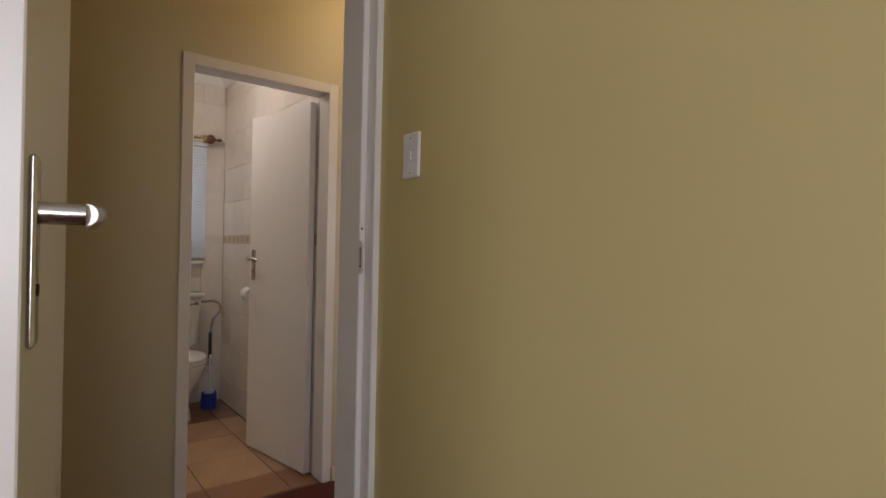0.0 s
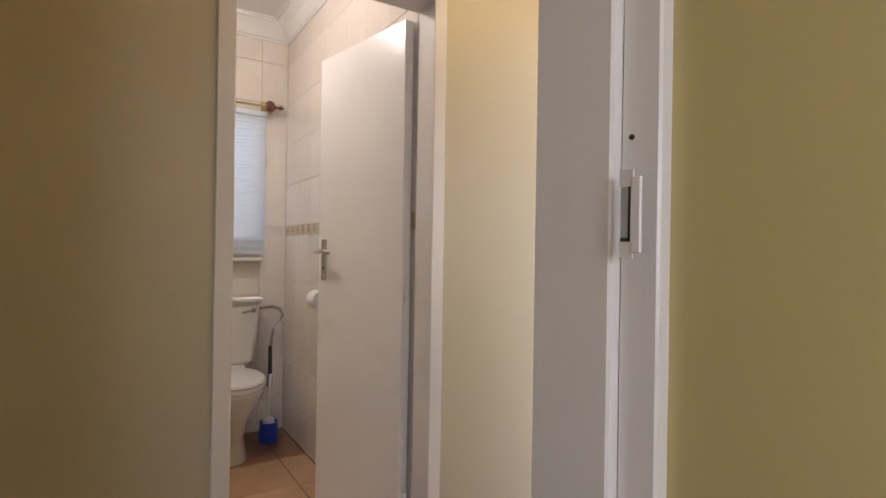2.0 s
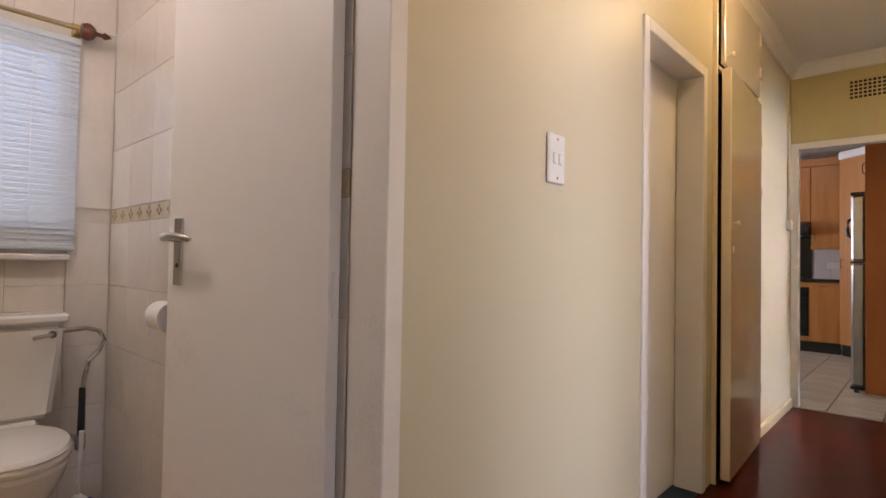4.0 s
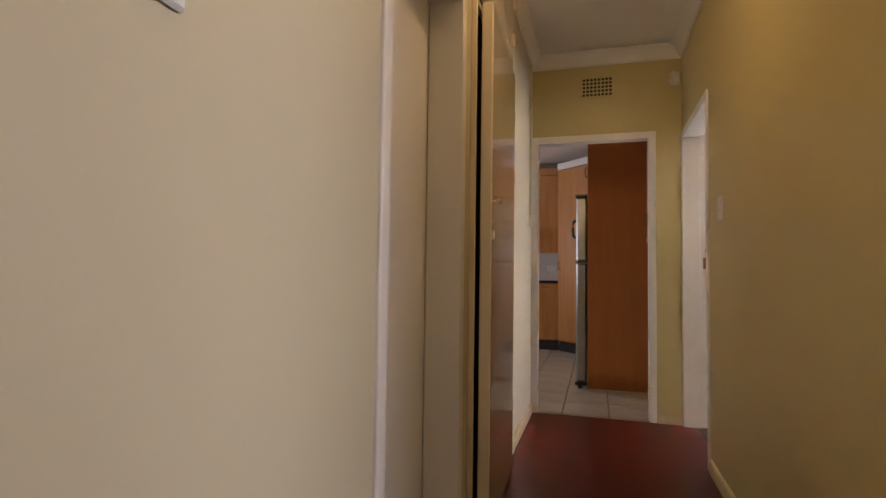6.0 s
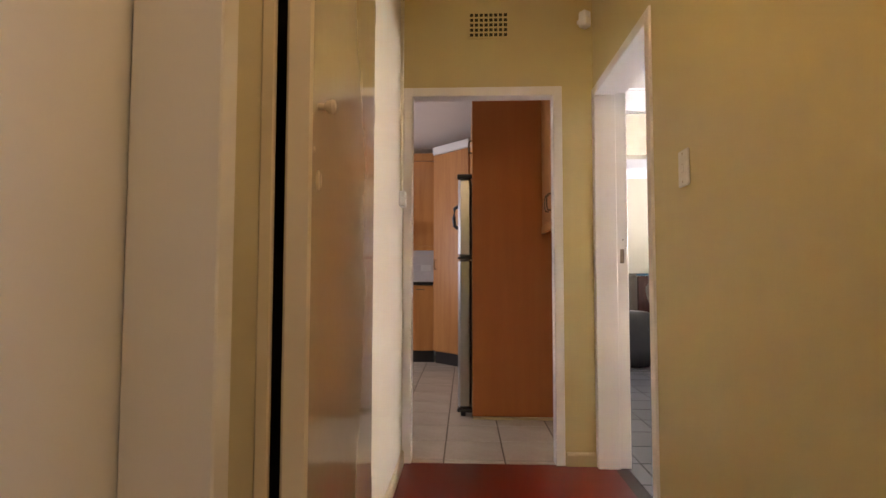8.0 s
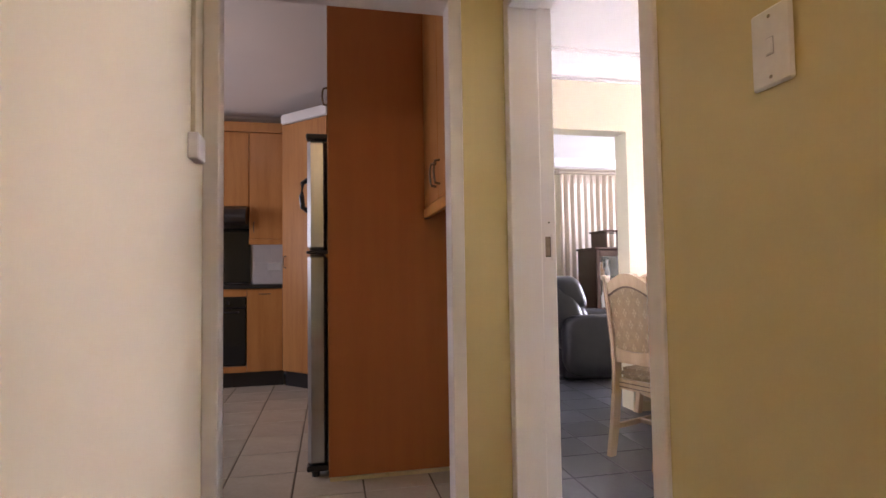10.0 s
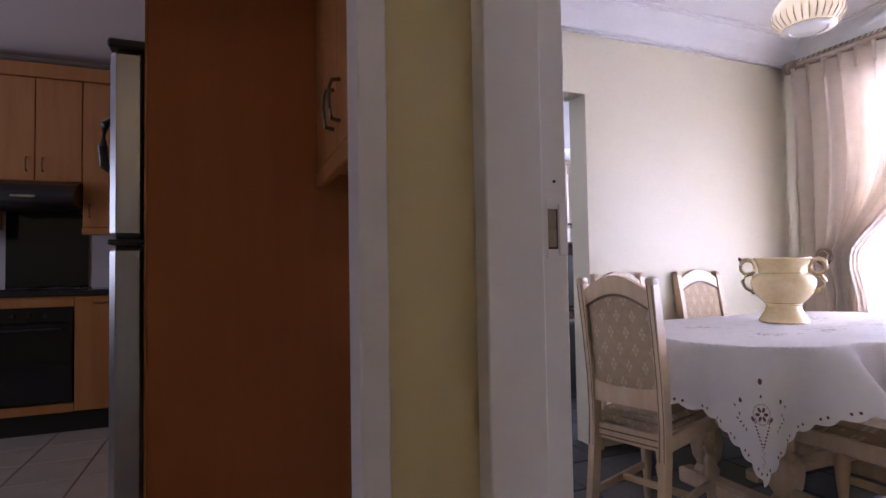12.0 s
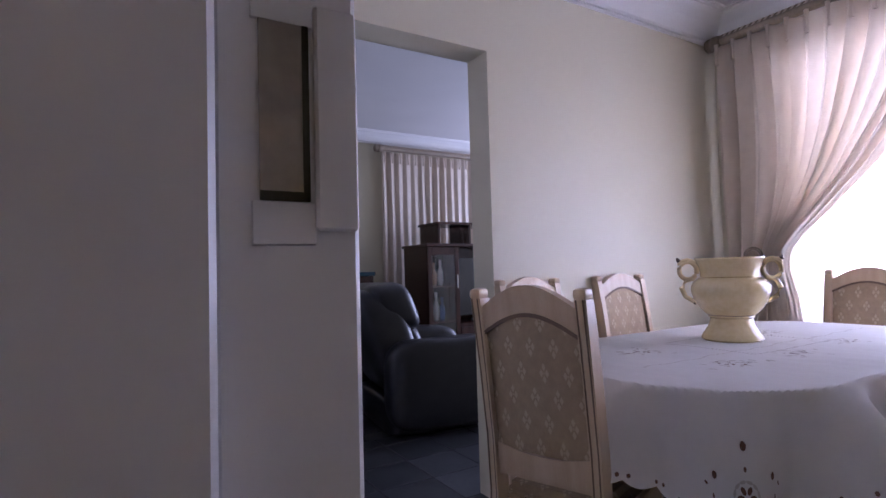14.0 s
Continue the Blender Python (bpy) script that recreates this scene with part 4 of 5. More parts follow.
part("board", boxes((0.402, 5.405, 0.02, 1.085, 5.425, 2.52), bevel=0.002), PANEL, root)
part("edging", boxes((0.396, 5.404, 0.02, 0.402, 5.426, 2.52)), CABWOOD, root, "beech edge strip")
part("base_strip", boxes((0.402, 5.396, 0.0, 1.085, 5.430, 0.018)), SK, root, "cream base strip")
root = thing("fridge", "stainless steel two-door fridge freezer", "fridge", pose(0, 0, 0))
part("body", boxes((0.395, 5.475, 0.05, 0.98, 6.11, 1.755), bevel=0.008), BLACKP, root, "dark grey cabinet body")
part("freezer_door", boxes((0.292, 5.47, 1.165, 0.392, 6.115, 1.75), bevel=0.018), STEEL, root, "steel upper door")
part("fridge_door", boxes((0.292, 5.47, 0.06, 0.392, 6.115, 1.145), bevel=0.018), STEEL, root, "steel lower door")
for z, h in ((1.752, 0.028), (1.147, 0.016), (0.03, 0.028)):
    part("hinge_cover", boxes((0.286, 5.468, z, 0.41, 5.54, z + h), bevel=0.006), BLACKP, root, "black hinge cover")
bm = bmesh.new()
tube(bm, [(0.292, 5.56, 1.38), (0.264, 5.56, 1.40), (0.259, 5.56, 1.46), (0.264, 5.56, 1.53), (0.292, 5.56, 1.55)], 0.014)
part("freezer_handle", bm, BLACKP, root, "black curved handle")
for y in (5.5, 6.06):
    bm = bmesh.new()
    cyl(bm, (0.33, y, 0), (0.33, y, 0.05), 0.02)
    part("foot", bm, BLACKP, root)
root = thing("side_wall_cabinet", "beech wall cabinet with two doors by the end panel", "kitchen cabinet")
part("body", boxes((0.918, 4.66, 1.38, 1.085, 5.40, 2.44)), CABWOOD, root)
for k, hy in ((0, 4.985), (1, 5.075)):
    d = part("door", boxes((0.90, 4.663 + k * 0.368, 1.384, 0.917, 5.028 + k * 0.368, 2.436), bevel=0.003), CABWOOD, root)
    bar_handle(d, Matrix.Translation((0.90, hy, 1.50)) @ Matrix.Rotation(radians(90), 4, "Z"), 0.11)
part("pelmet", boxes((0.895, 4.66, 1.325, 0.92, 5.40, 1.378), (0.92, 4.66, 1.325, 1.085, 4.68, 1.378), bevel=0.003), CABWOOD, root)
root = thing("kitchen_ceiling_light", "white ceiling light fitting with a lit diffuser", "ceiling light")
part("base", boxes((-0.62, 6.15, 2.655, -0.32, 6.45, 2.69), bevel=0.006), BRUSHW, root)
part("diffuser", boxes((-0.60, 6.17, 2.625, -0.34, 6.43, 2.655), bevel=0.01), TUBE, root, "lit diffuser")
root = tagged(thing("window_kitchen", "white framed kitchen window", "window"), kind="structure")
part("window_frame", boxes((-2.96, 5.85, 0.95, -2.92, 5.90, 2.05), (-2.96, 7.30, 0.95, -2.92, 7.35, 2.05), (-2.96, 6.57, 0.95, -2.92, 6.62, 2.05), (-2.96, 5.9, 0.95, -2.92, 7.3, 1.0), (-2.96, 5.9, 2.0, -2.92, 7.3, 2.05)), GLOSS, root)

# ---- dining room ----
TABLE = (3.12, 5.319)
TX, TY, TOP = 0.89, 0.481, 0.757
TR = 0.40           # the rounding of the tabletop and of the cloth over it


def dining_chair(m, label):
    """A high-backed chair: its seat looks towards local +x, its base at the origin."""
    root = thing("dining_chair", label, "chair", m @ Matrix.Diagonal((1, 0.77, 1, 1)), "chairs round the dining table")
    spine = [(-0.265, 0.0), (-0.235, 0.16), (-0.212, 0.34), (-0.205, 0.47), (-0.214, 0.62), (-0.238, 0.80), (-0.268, 0.985)]
    outline = [(x - 0.022, z) for x, z in spine] + [(x + 0.022, z) for x, z in reversed(spine)]
    for y in (-0.21, 0.168):
        bm = bmesh.new()
        prism(bm, outline, y, y + 0.042)
        box(bm, -0.294, y - 0.002, 0.982, -0.246, y + 0.044, 1.012, bevel=0.012, seg=2)
        bmesh.ops.bevel(bm, geom=[e for e in bm.edges if abs(e.verts[0].co.y - e.verts[1].co.y) < 1e-5 and e.calc_length() > 0.1], offset=0.005, segments=2, affect="EDGES")
        stile = part("back_stile", bm, OAK, root)
        for u in (0.008, 0.030):
            bm = bmesh.new()
            for (xa, za), (xb, zb) in zip(spine[2:], spine[3:]):
                vs = [bm.verts.new(q) for q in ((xa - 0.0235, y + u, za), (xa - 0.0235, y + u + 0.0045, za), (xb - 0.0235, y + u + 0.0045, zb), (xb - 0.0235, y + u, zb))]
                vs += [bm.verts.new((q.co.x + 0.003, q.co.y, q.co.z)) for q in vs]
                for f in ((0, 1, 2, 3), (4, 7, 6, 5), (0, 4, 5, 1), (1, 5, 6, 2), (2, 6, 7, 3), (3, 7, 4, 0)):
                    bm.faces.new([vs[k] for k in f])
            part("groove", bm, GROOVE, stile, "dark stained groove")

    def arch(y, rise, base):
        return base + rise * math.cos(math.pi * y / 0.36)

    def rail(low, high, x_of, thick, n=20):
        bm = bmesh.new()
        rows = []
        for k in range(n + 1):
            y = -0.168 + 0.336 * k / n
            a, b = low(y), high(y)
            rows.append([bm.verts.new(q) for q in ((x_of(a) - thick, y, a), (x_of(b) - thick, y, b), (x_of(b) + thick, y, b), (x_of(a) + thick, y, a))])
        for p, q in zip(rows, rows[1:]):
            for i in range(4):
                bm.faces.new((p[i], p[(i + 1) % 4], q[(i + 1) % 4], q[i]))
        bm.faces.new(rows[0])
        bm.faces.new(rows[-1])
        return bm

    def spine_x(z):
        for (xa, za), (xb, zb) in zip(spine, spine[1:]):
            if za <= z <= zb:
                return xa + (xb - xa) * (z - za) / (zb - za)
        return spine[-1][0] - 0.16 * (z - spine[-1][1])

    part("top_rail", rail(lambda y: arch(y, 0.055, 0.895), lambda y: arch(y, 0.062, 0.958), spine_x, 0.016), OAK, root)
    part("rail_bead", rail(lambda y: arch(y, 0.055, 0.886), lambda y: arch(y, 0.055, 0.896), spine_x, 0.019), GROOVE, root, "dark bead under the top rail")
    part("lower_rail", rail(lambda y: 0.52, lambda y: 0.605 - 0.02 * math.cos(math.pi * y / 0.36), spine_x, 0.014), OAK, root)
    bm = bmesh.new()
    n, h = 14, 10
    for side in (-1, 1):
        grid = []
        for j in range(h + 1):
            row = []
            for k in range(n + 1):
                y = -0.167 + 0.334 * k / n
                top = arch(y, 0.055, 0.888)
                z = 0.59 + (top - 0.59) * j / h
                puff = 0.010 + 0.008 * (1 - (2 * k / n - 1) ** 4) * (1 - (2 * j / h - 1) ** 4)
                row.append(bm.verts.new((spine_x(z) + side * puff, y, z)))
            grid.append(row)
        for p, q in zip(grid, grid[1:]):
            for k in range(n):
                bm.faces.new((p[k], p[k + 1], q[k + 1], q[k]))
    part("back_upholstery", bm, TANWEAVE, root, "tan brocade with pale flowers")
    bm = bmesh.new()
    v = box(bm, -0.195, -0.205, 0.425, 0.235, 0.205, 0.485)
    for w in v:
        if w.co.x < 0:
            w.co.y *= 0.9
    bmesh.ops.bevel(bm, geom=bm.edges[:], offset=0.024, segments=4, affect="EDGES")
    part("seat", bm, TANWEAVE, root, "padded tan brocade seat")
    part("seat_frame", boxes((-0.20, -0.19, 0.365, -0.172, 0.19, 0.425), (0.195, -0.20, 0.365, 0.225, 0.20, 0.425), (-0.172, -0.20, 0.365, 0.195, -0.175, 0.425), (-0.172, 0.175, 0.365, 0.195, 0.20, 0.425), bevel=0.005), OAK, root)
    part("frame_line", boxes((-0.2025, -0.168, 0.378, -0.199, 0.168, 0.383), (-0.2025, -0.168, 0.402, -0.199, 0.168, 0.407)), GROOVE, root, "dark stained line")
    for y in (-0.18, 0.18):
        bm = bmesh.new()
        lathe(bm, [(0.016, 0), (0.020, 0.02), (0.024, 0.05), (0.017, 0.07), (0.026, 0.16), (0.030, 0.24), (0.018, 0.27), (0.028, 0.285), (0.028, 0.30), (0.020, 0.31), (0.027, 0.33), (0.027, 0.37)], 16, (0.195, y, 0))
        part("front_leg", bm, OAK, root, "turned front leg")
    for y in (-0.188, 0.188):
        part("side_stretcher", boxes((-0.225, y - 0.010, 0.14, 0.19, y + 0.010, 0.172), bevel=0.004), OAK, root)
    part("cross_stretcher", boxes((-0.02, -0.178, 0.145, 0.004, 0.178, 0.17), bevel=0.004), OAK, root)
    return root


chair = dining_chair(pose(2.245, 5.352, 0, 0, 0, 20), "whitewashed oak dining chair with tan floral brocade at the table's end")
for x, y, a in ((2.77, 5.905, -90), (3.40, 5.91, -90), (2.84, 4.90, 90), (3.50, 4.88, 90)):
    o = copy_thing(chair, pose(x, y, 0, 0, 0, a) @ Matrix.Diagonal((1, 1.14, 1, 1)))
    o["label"] = "whitewashed oak dining chair with tan floral brocade pushed under the table"
o = copy_thing(chair, pose(4.09, 5.42, 0, 0, 0, 180) @ Matrix.Diagonal((1, 1.17, 1, 1)))
o["label"] = "whitewashed oak dining chair with tan brocade by the window"

root = thing("dining_table", "whitewashed oak dining table on turned pedestals", "table", pose(*TABLE, 0))
bm = bmesh.new()
ring = [(sx * (TX - TR) + TR * math.cos(a), sy * (TY - TR) + TR * math.sin(a)) for sx, sy, q in ((1, 1, 0), (-1, 1, 1), (-1, -1, 2), (1, -1, 3)) for a in [(q + k / 8) * math.pi / 2 for k in range(9)]]
lower, upper = ([bm.verts.new((x, y, z)) for x, y in ring] for z in (TOP - 0.036, TOP))
bm.faces.new(lower)
bm.faces.new(upper)
for k in range(len(ring)):
    bm.faces.new((lower[k], lower[(k + 1) % len(ring)], upper[(k + 1) % len(ring)], upper[k]))
part("tabletop", bm, OAK, root)
for row in ((-TX + 0.23, -TY + 0.14, TX - 0.23, -TY + 0.165), (-TX + 0.23, TY - 0.165, TX - 0.23, TY - 0.14), (-TX + 0.23, -TY + 0.165, -TX + 0.255, TY - 0.165), (TX - 0.255, -TY + 0.165, TX - 0.23, TY - 0.165)):
    part("apron", boxes((row[0], row[1], TOP - 0.11, row[2], row[3], TOP - 0.037)), OAK, root)
for x in (-0.42, 0.42):
    part("pedestal_foot", boxes((x - 0.045, -0.33, 0, x + 0.045, 0.33, 0.075), bevel=0.014), OAK, root)
    for y in (-0.19, 0.19):
        bm = bmesh.new()
        lathe(bm, [(0.05, 0.075), (0.055, 0.10), (0.040, 0.125), (0.06, 0.16), (0.07, 0.22), (0.05, 0.29), (0.035, 0.32), (0.056, 0.345), (0.056, 0.365), (0.036, 0.39), (0.045, 0.48), (0.062, 0.58), (0.05, 0.64), (0.055, TOP - 0.037)], 24, (x, y, 0))
        part("turned_column", bm, OAK, root, "turned oak column")
part("stretcher", boxes((-0.375, -0.03, 0.10, 0.375, 0.03, 0.15), bevel=0.008), OAK, root)


def drape(u, v):
    """Where the tablecloth's point (u, v) lies, from the table's middle."""
    r = TR
    cx, cy = max(-TX + r, min(TX - r, u)), max(-TY + r, min(TY - r, v))
    du, dv = u - cx, v - cy
    d = math.hypot(du, dv)
    z0 = TOP + 0.008
    if d <= r:
        return Vector((u, v, z0 + 0.004 * noise.noise((u * 5, v * 5, 0)) + 0.0015 * noise.noise((u * 17, v * 17, 4))))
    nx, ny = du / d, dv / d
    e = d - r
    # s: the way along the rim from the nearest corner's middle; t: that direction, towards the long sides
    gx, gy = math.copysign(1, u), math.copysign(1, v)
    ang = math.atan2(ny * gy, nx * gx) - math.pi / 4
    s = r * ang + (gx * (gx * (TX - r) - cx) if ang > 0 else -gy * (gy * (TY - r) - cy))
    tx, ty = -ny * gx * gy, nx * gx * gy
    far = abs(s)
    side = 1.0 if s > 0 else 0.85
    hang = min(1.25, e / 0.20)
    flare = 0.135 * side * math.exp(-((far - 0.30) / 0.09) ** 2) - 0.035 * math.exp(-((far - 0.46) / 0.07) ** 2)
    ripple = 0.021 * math.cos(s * 24 + 0.5) + 0.006 * math.sin(s * 47)
    wave = min(1.0, max(0.0, far - 0.45) * 5) * 0.028 * math.sin(s * 24 + 1.5 * noise.noise((cx * 2, cy * 2, 3)))
    out = 0.016 * (1 - math.exp(-e * 18)) + 0.05 * e + (flare + ripple + wave) * hang
    back = -math.copysign(0.085, s) * side * math.exp(-((far - 0.395) / 0.055) ** 2) * hang
    drop = e * (0.985 - 0.4 * max(0.0, flare) * hang)
    return Vector((cx + nx * (r + out) + tx * back, cy + ny * (r + out) + ty * back, z0 - drop))


OVER = 0.220
root = thing("tablecloth", "white linen tablecloth with scalloped embroidered edge hanging at the corners", "tablecloth", pose(*TABLE, 0))
bm = bmesh.new()
nu, nv = 220, 150
grid = []
for j in range(nv + 1):
    row = []
    for i in range(nu + 1):
        a, b = 2 * i / nu - 1, 2 * j / nv - 1
        u, v = a * (TX + OVER), b * (TY + OVER)
        if abs(a) > 0.97:
            u -= math.copysign(0.015 * (1 - abs(math.sin(v * 42))), a)
        if abs(b) > 0.97:
            v -= math.copysign(0.015 * (1 - abs(math.sin(u * 42))), b)
        row.append(bm.verts.new(drape(u, v)))
    grid.append(row)
for p, q in zip(grid, grid[1:]):
    for i in range(nu):
        bm.faces.new((p[i], p[i + 1], q[i + 1], q[i]))
part("cloth", bm, CLOTH, root)


def patch(bm, u, v, a, b, turn, lift=0.0025, n=10):
    """A small oval worked into the cloth."""
    ring = []
    for k in range(n):
        x, y = a * math.cos(2 * math.pi * k / n), b * math.sin(2 * math.pi * k / n)
        uu, vv = u + x * math.cos(turn) - y * math.sin(turn), v + x * math.sin(turn) + y * math.cos(turn)
        p = drape(uu, vv)
        q1, q2 = drape(uu + 0.003, vv), drape(uu, vv + 0.003)
        nrm = (q1 - p).cross(q2 - p).normalized()
        ring.append(bm.verts.new(p + nrm * lift))
    bm.faces.new(ring)


for sx, sy in ((-1, -1), (-1, 1), (1, -1), (1, 1)):
    def spot(down, across):
        """The cloth's point so far below the rim at the corner's middle, and so far to its side."""
        reach = (down + TR) * math.sqrt(0.5) - TR
        return sx * (TX + reach) + sx * across * math.sqrt(0.5), sy * (TY + reach) - sy * across * math.sqrt(0.5)

    lean = math.atan2(sy, sx)
    bm = bmesh.new()
    for k in range(6):
        t = k * math.pi / 3 + 0.3
        u, v = spot(0.228, 0)
        patch(bm, u + 0.017 * math.cos(t), v + 0.017 * math.sin(t), 0.010, 0.006, t)
    for k in range(7):
        for q in (-1, 1):
            for row in (0.0, 0.010):
                patch(bm, *spot(0.258 + 0.0115 * k + row, q * (0.030 - 0.0042 * k)), 0.0032, 0.0032, 0, 0.0025, 6)
    for q in (-1, 1):
        patch(bm, *spot(0.245, q * 0.034), 0.014, 0.0075, lean + q * 1.0)
        patch(bm, *spot(0.180, q * 0.082), 0.009, 0.0065, lean)
        patch(bm, *spot(0.195, q * 0.108), 0.006, 0.003, lean + 0.6)
        for k in range(5):
            patch(bm, *spot(0.225 + 0.014 * k, q * (0.104 - 0.011 * abs(k - 1))), 0.0065, 0.0028, lean + 0.8 * k)
    patch(bm, *spot(0.118, 0), 0.011, 0.0075, lean)
    patch(bm, *spot(0.168, 0), 0.006, 0.004, lean)
    part("corner_embroidery", bm, EMB, root, "brown cutwork flower")["kind"] = "stuff"
    bm = bmesh.new()
    for k in range(12):
        t = k * math.pi / 6
        u, v = spot(0.228, 0)
        patch(bm, u + 0.034 * math.cos(t), v + 0.034 * math.sin(t), 0.009, 0.004, t + 1.57)
    for k in range(9):
        patch(bm, *spot(0.34 + 0.008 * k, 0.006 * math.sin(k * 1.9)), 0.006, 0.003, lean + k)
    part("corner_sprigs", bm, EMBPALE, root, "pale stitched sprigs")["kind"] = "stuff"
    bm = bmesh.new()
    for k in range(10):
        for j in (0, 0.022):
            patch(bm, sx * (TX + OVER - 0.026), sy * (TY + OVER - 0.045 - 0.085 * k - j), 0.0055, 0.004, 0.5)
            patch(bm, sx * (TX + OVER - 0.045 - 0.085 * k - j), sy * (TY + OVER - 0.026), 0.0055, 0.004, 1.0)
    part("edge_eyelets", bm, EMB, root, "dark eyelets along the hem")["kind"] = "stuff"
for cx, cy in ((-0.46, -0.17), (-0.14, -0.20), (0.25, -0.17), (-0.50, 0.12), (0.30, 0.14)):
    bm = bmesh.new()
    for k in range(22):
        t = random.uniform(0, 6.28)
        patch(bm, cx + random.gauss(0, 0.05), cy + random.gauss(0, 0.035), 0.013, 0.005, t, 0.002)
    part("top_embroidery", bm, EMBPALE, root, "pale stitched sprigs")["kind"] = "stuff"
    bm = bmesh.new()
    for k in range(7):
        t = random.uniform(0, 6.28)
        patch(bm, cx + random.gauss(0, 0.03), cy + random.gauss(0, 0.02), 0.008, 0.0045, t, 0.0028)
    part("top_cutwork", bm, EMB, root, "small brown cutwork petals")["kind"] = "stuff"
bm = bmesh.new()
for k in range(26):
    f = -0.22 + 0.44 * k / 25
    for u, v in ((f - 0.02, -0.14), (f - 0.02, 0.20), (-0.26, 0.03 + f * 0.75), (0.22, 0.03 + f * 0.75)):
        patch(bm, u, v, 0.0045, 0.0028, 0, 0.0028, 6)
part("openwork_square", bm, EMB, root, "stitched openwork line")["kind"] = "stuff"
bm = bmesh.new()
for k in range(64):
    patch(bm, -0.70 + 1.4 * k / 63, -0.06 + 0.006 * math.sin(k), 0.012, 0.003, 0, 0.002, 6)
part("centre_seam", bm, EMBPALE, root, "openwork seam")["kind"] = "stuff"

root = thing("urn_vase", "cream glazed ceramic urn with double scroll handles on the table", "vase", pose(3.145, 5.425, TOP + 0.008, 0, 0, -50) @ Matrix.Scale(1.055, 4))
bm = bmesh.new()
lathe(bm, [(0.096, 0), (0.102, 0.005), (0.101, 0.014), (0.092, 0.028), (0.078, 0.050), (0.071, 0.072), (0.071, 0.080), (0.076, 0.084), (0.076, 0.090), (0.088, 0.100), (0.104, 0.118), (0.122, 0.148), (0.131, 0.178), (0.130, 0.196), (0.122, 0.212), (0.108, 0.223), (0.100, 0.227), (0.097, 0.234), (0.098, 0.252), (0.104, 0.274), (0.112, 0.290), (0.116, 0.295), (0.114, 0.300), (0.107, 0.298), (0.098, 0.272), (0.092, 0.240), (0.11, 0.2), (0.06, 0.10)], 56)
part("body", bm, VASE, root)
bm = bmesh.new()
lathe(bm, [(0.0755, 0.0895), (0.0785, 0.0915), (0.0795, 0.094)], 48)
part("foot_line", bm, GROOVE, root, "brown glaze line")
bm = bmesh.new()
lathe(bm, [(0.0995, 0.2265), (0.1005, 0.2285), (0.0985, 0.231)], 48)
part("neck_line", bm, BRASS, root, "thin gold glaze line")
for s in (-1, 1):
    bm = bmesh.new()
    ring = [(s * (0.138 + 0.030 * math.cos(t)), 0, 0.255 + 0.033 * math.sin(t)) for t in [k * 2 * math.pi / 20 for k in range(21)]]
    tube(bm, ring, 0.0085, 10)
    low = [(s * 0.118, 0, 0.225), (s * 0.148, 0, 0.218), (s * 0.162, 0, 0.19), (s * 0.150, 0, 0.158), (s * 0.125, 0, 0.142), (s * 0.105, 0, 0.135)]
    tube(bm, low, [0.008, 0.009, 0.010, 0.009, 0.008, 0.006], 10)
    tube(bm, [(s * 0.110, 0, 0.285), (s * 0.140, 0, 0.294), (s * 0.166, 0, 0.287), (s * 0.170, 0, 0.275)], [0.008, 0.009, 0.008, 0.005], 10)
    handle = part("scroll_handle", bm, VASE, root)
    bm = bmesh.new()
    tube(bm, [(s * 0.160, 0, 0.286), (s * 0.171, 0, 0.294), (s * 0.174, 0, 0.304)], [0.007, 0.008, 0.003], 8)
    tube(bm, [(s * 0.128, 0, 0.150), (s * 0.120, 0, 0.138), (s * 0.118, 0, 0.128)], [0.006, 0.007, 0.003], 8)
    part("handle_tip", bm, BRONZE, handle, "brown glazed leaf tip")


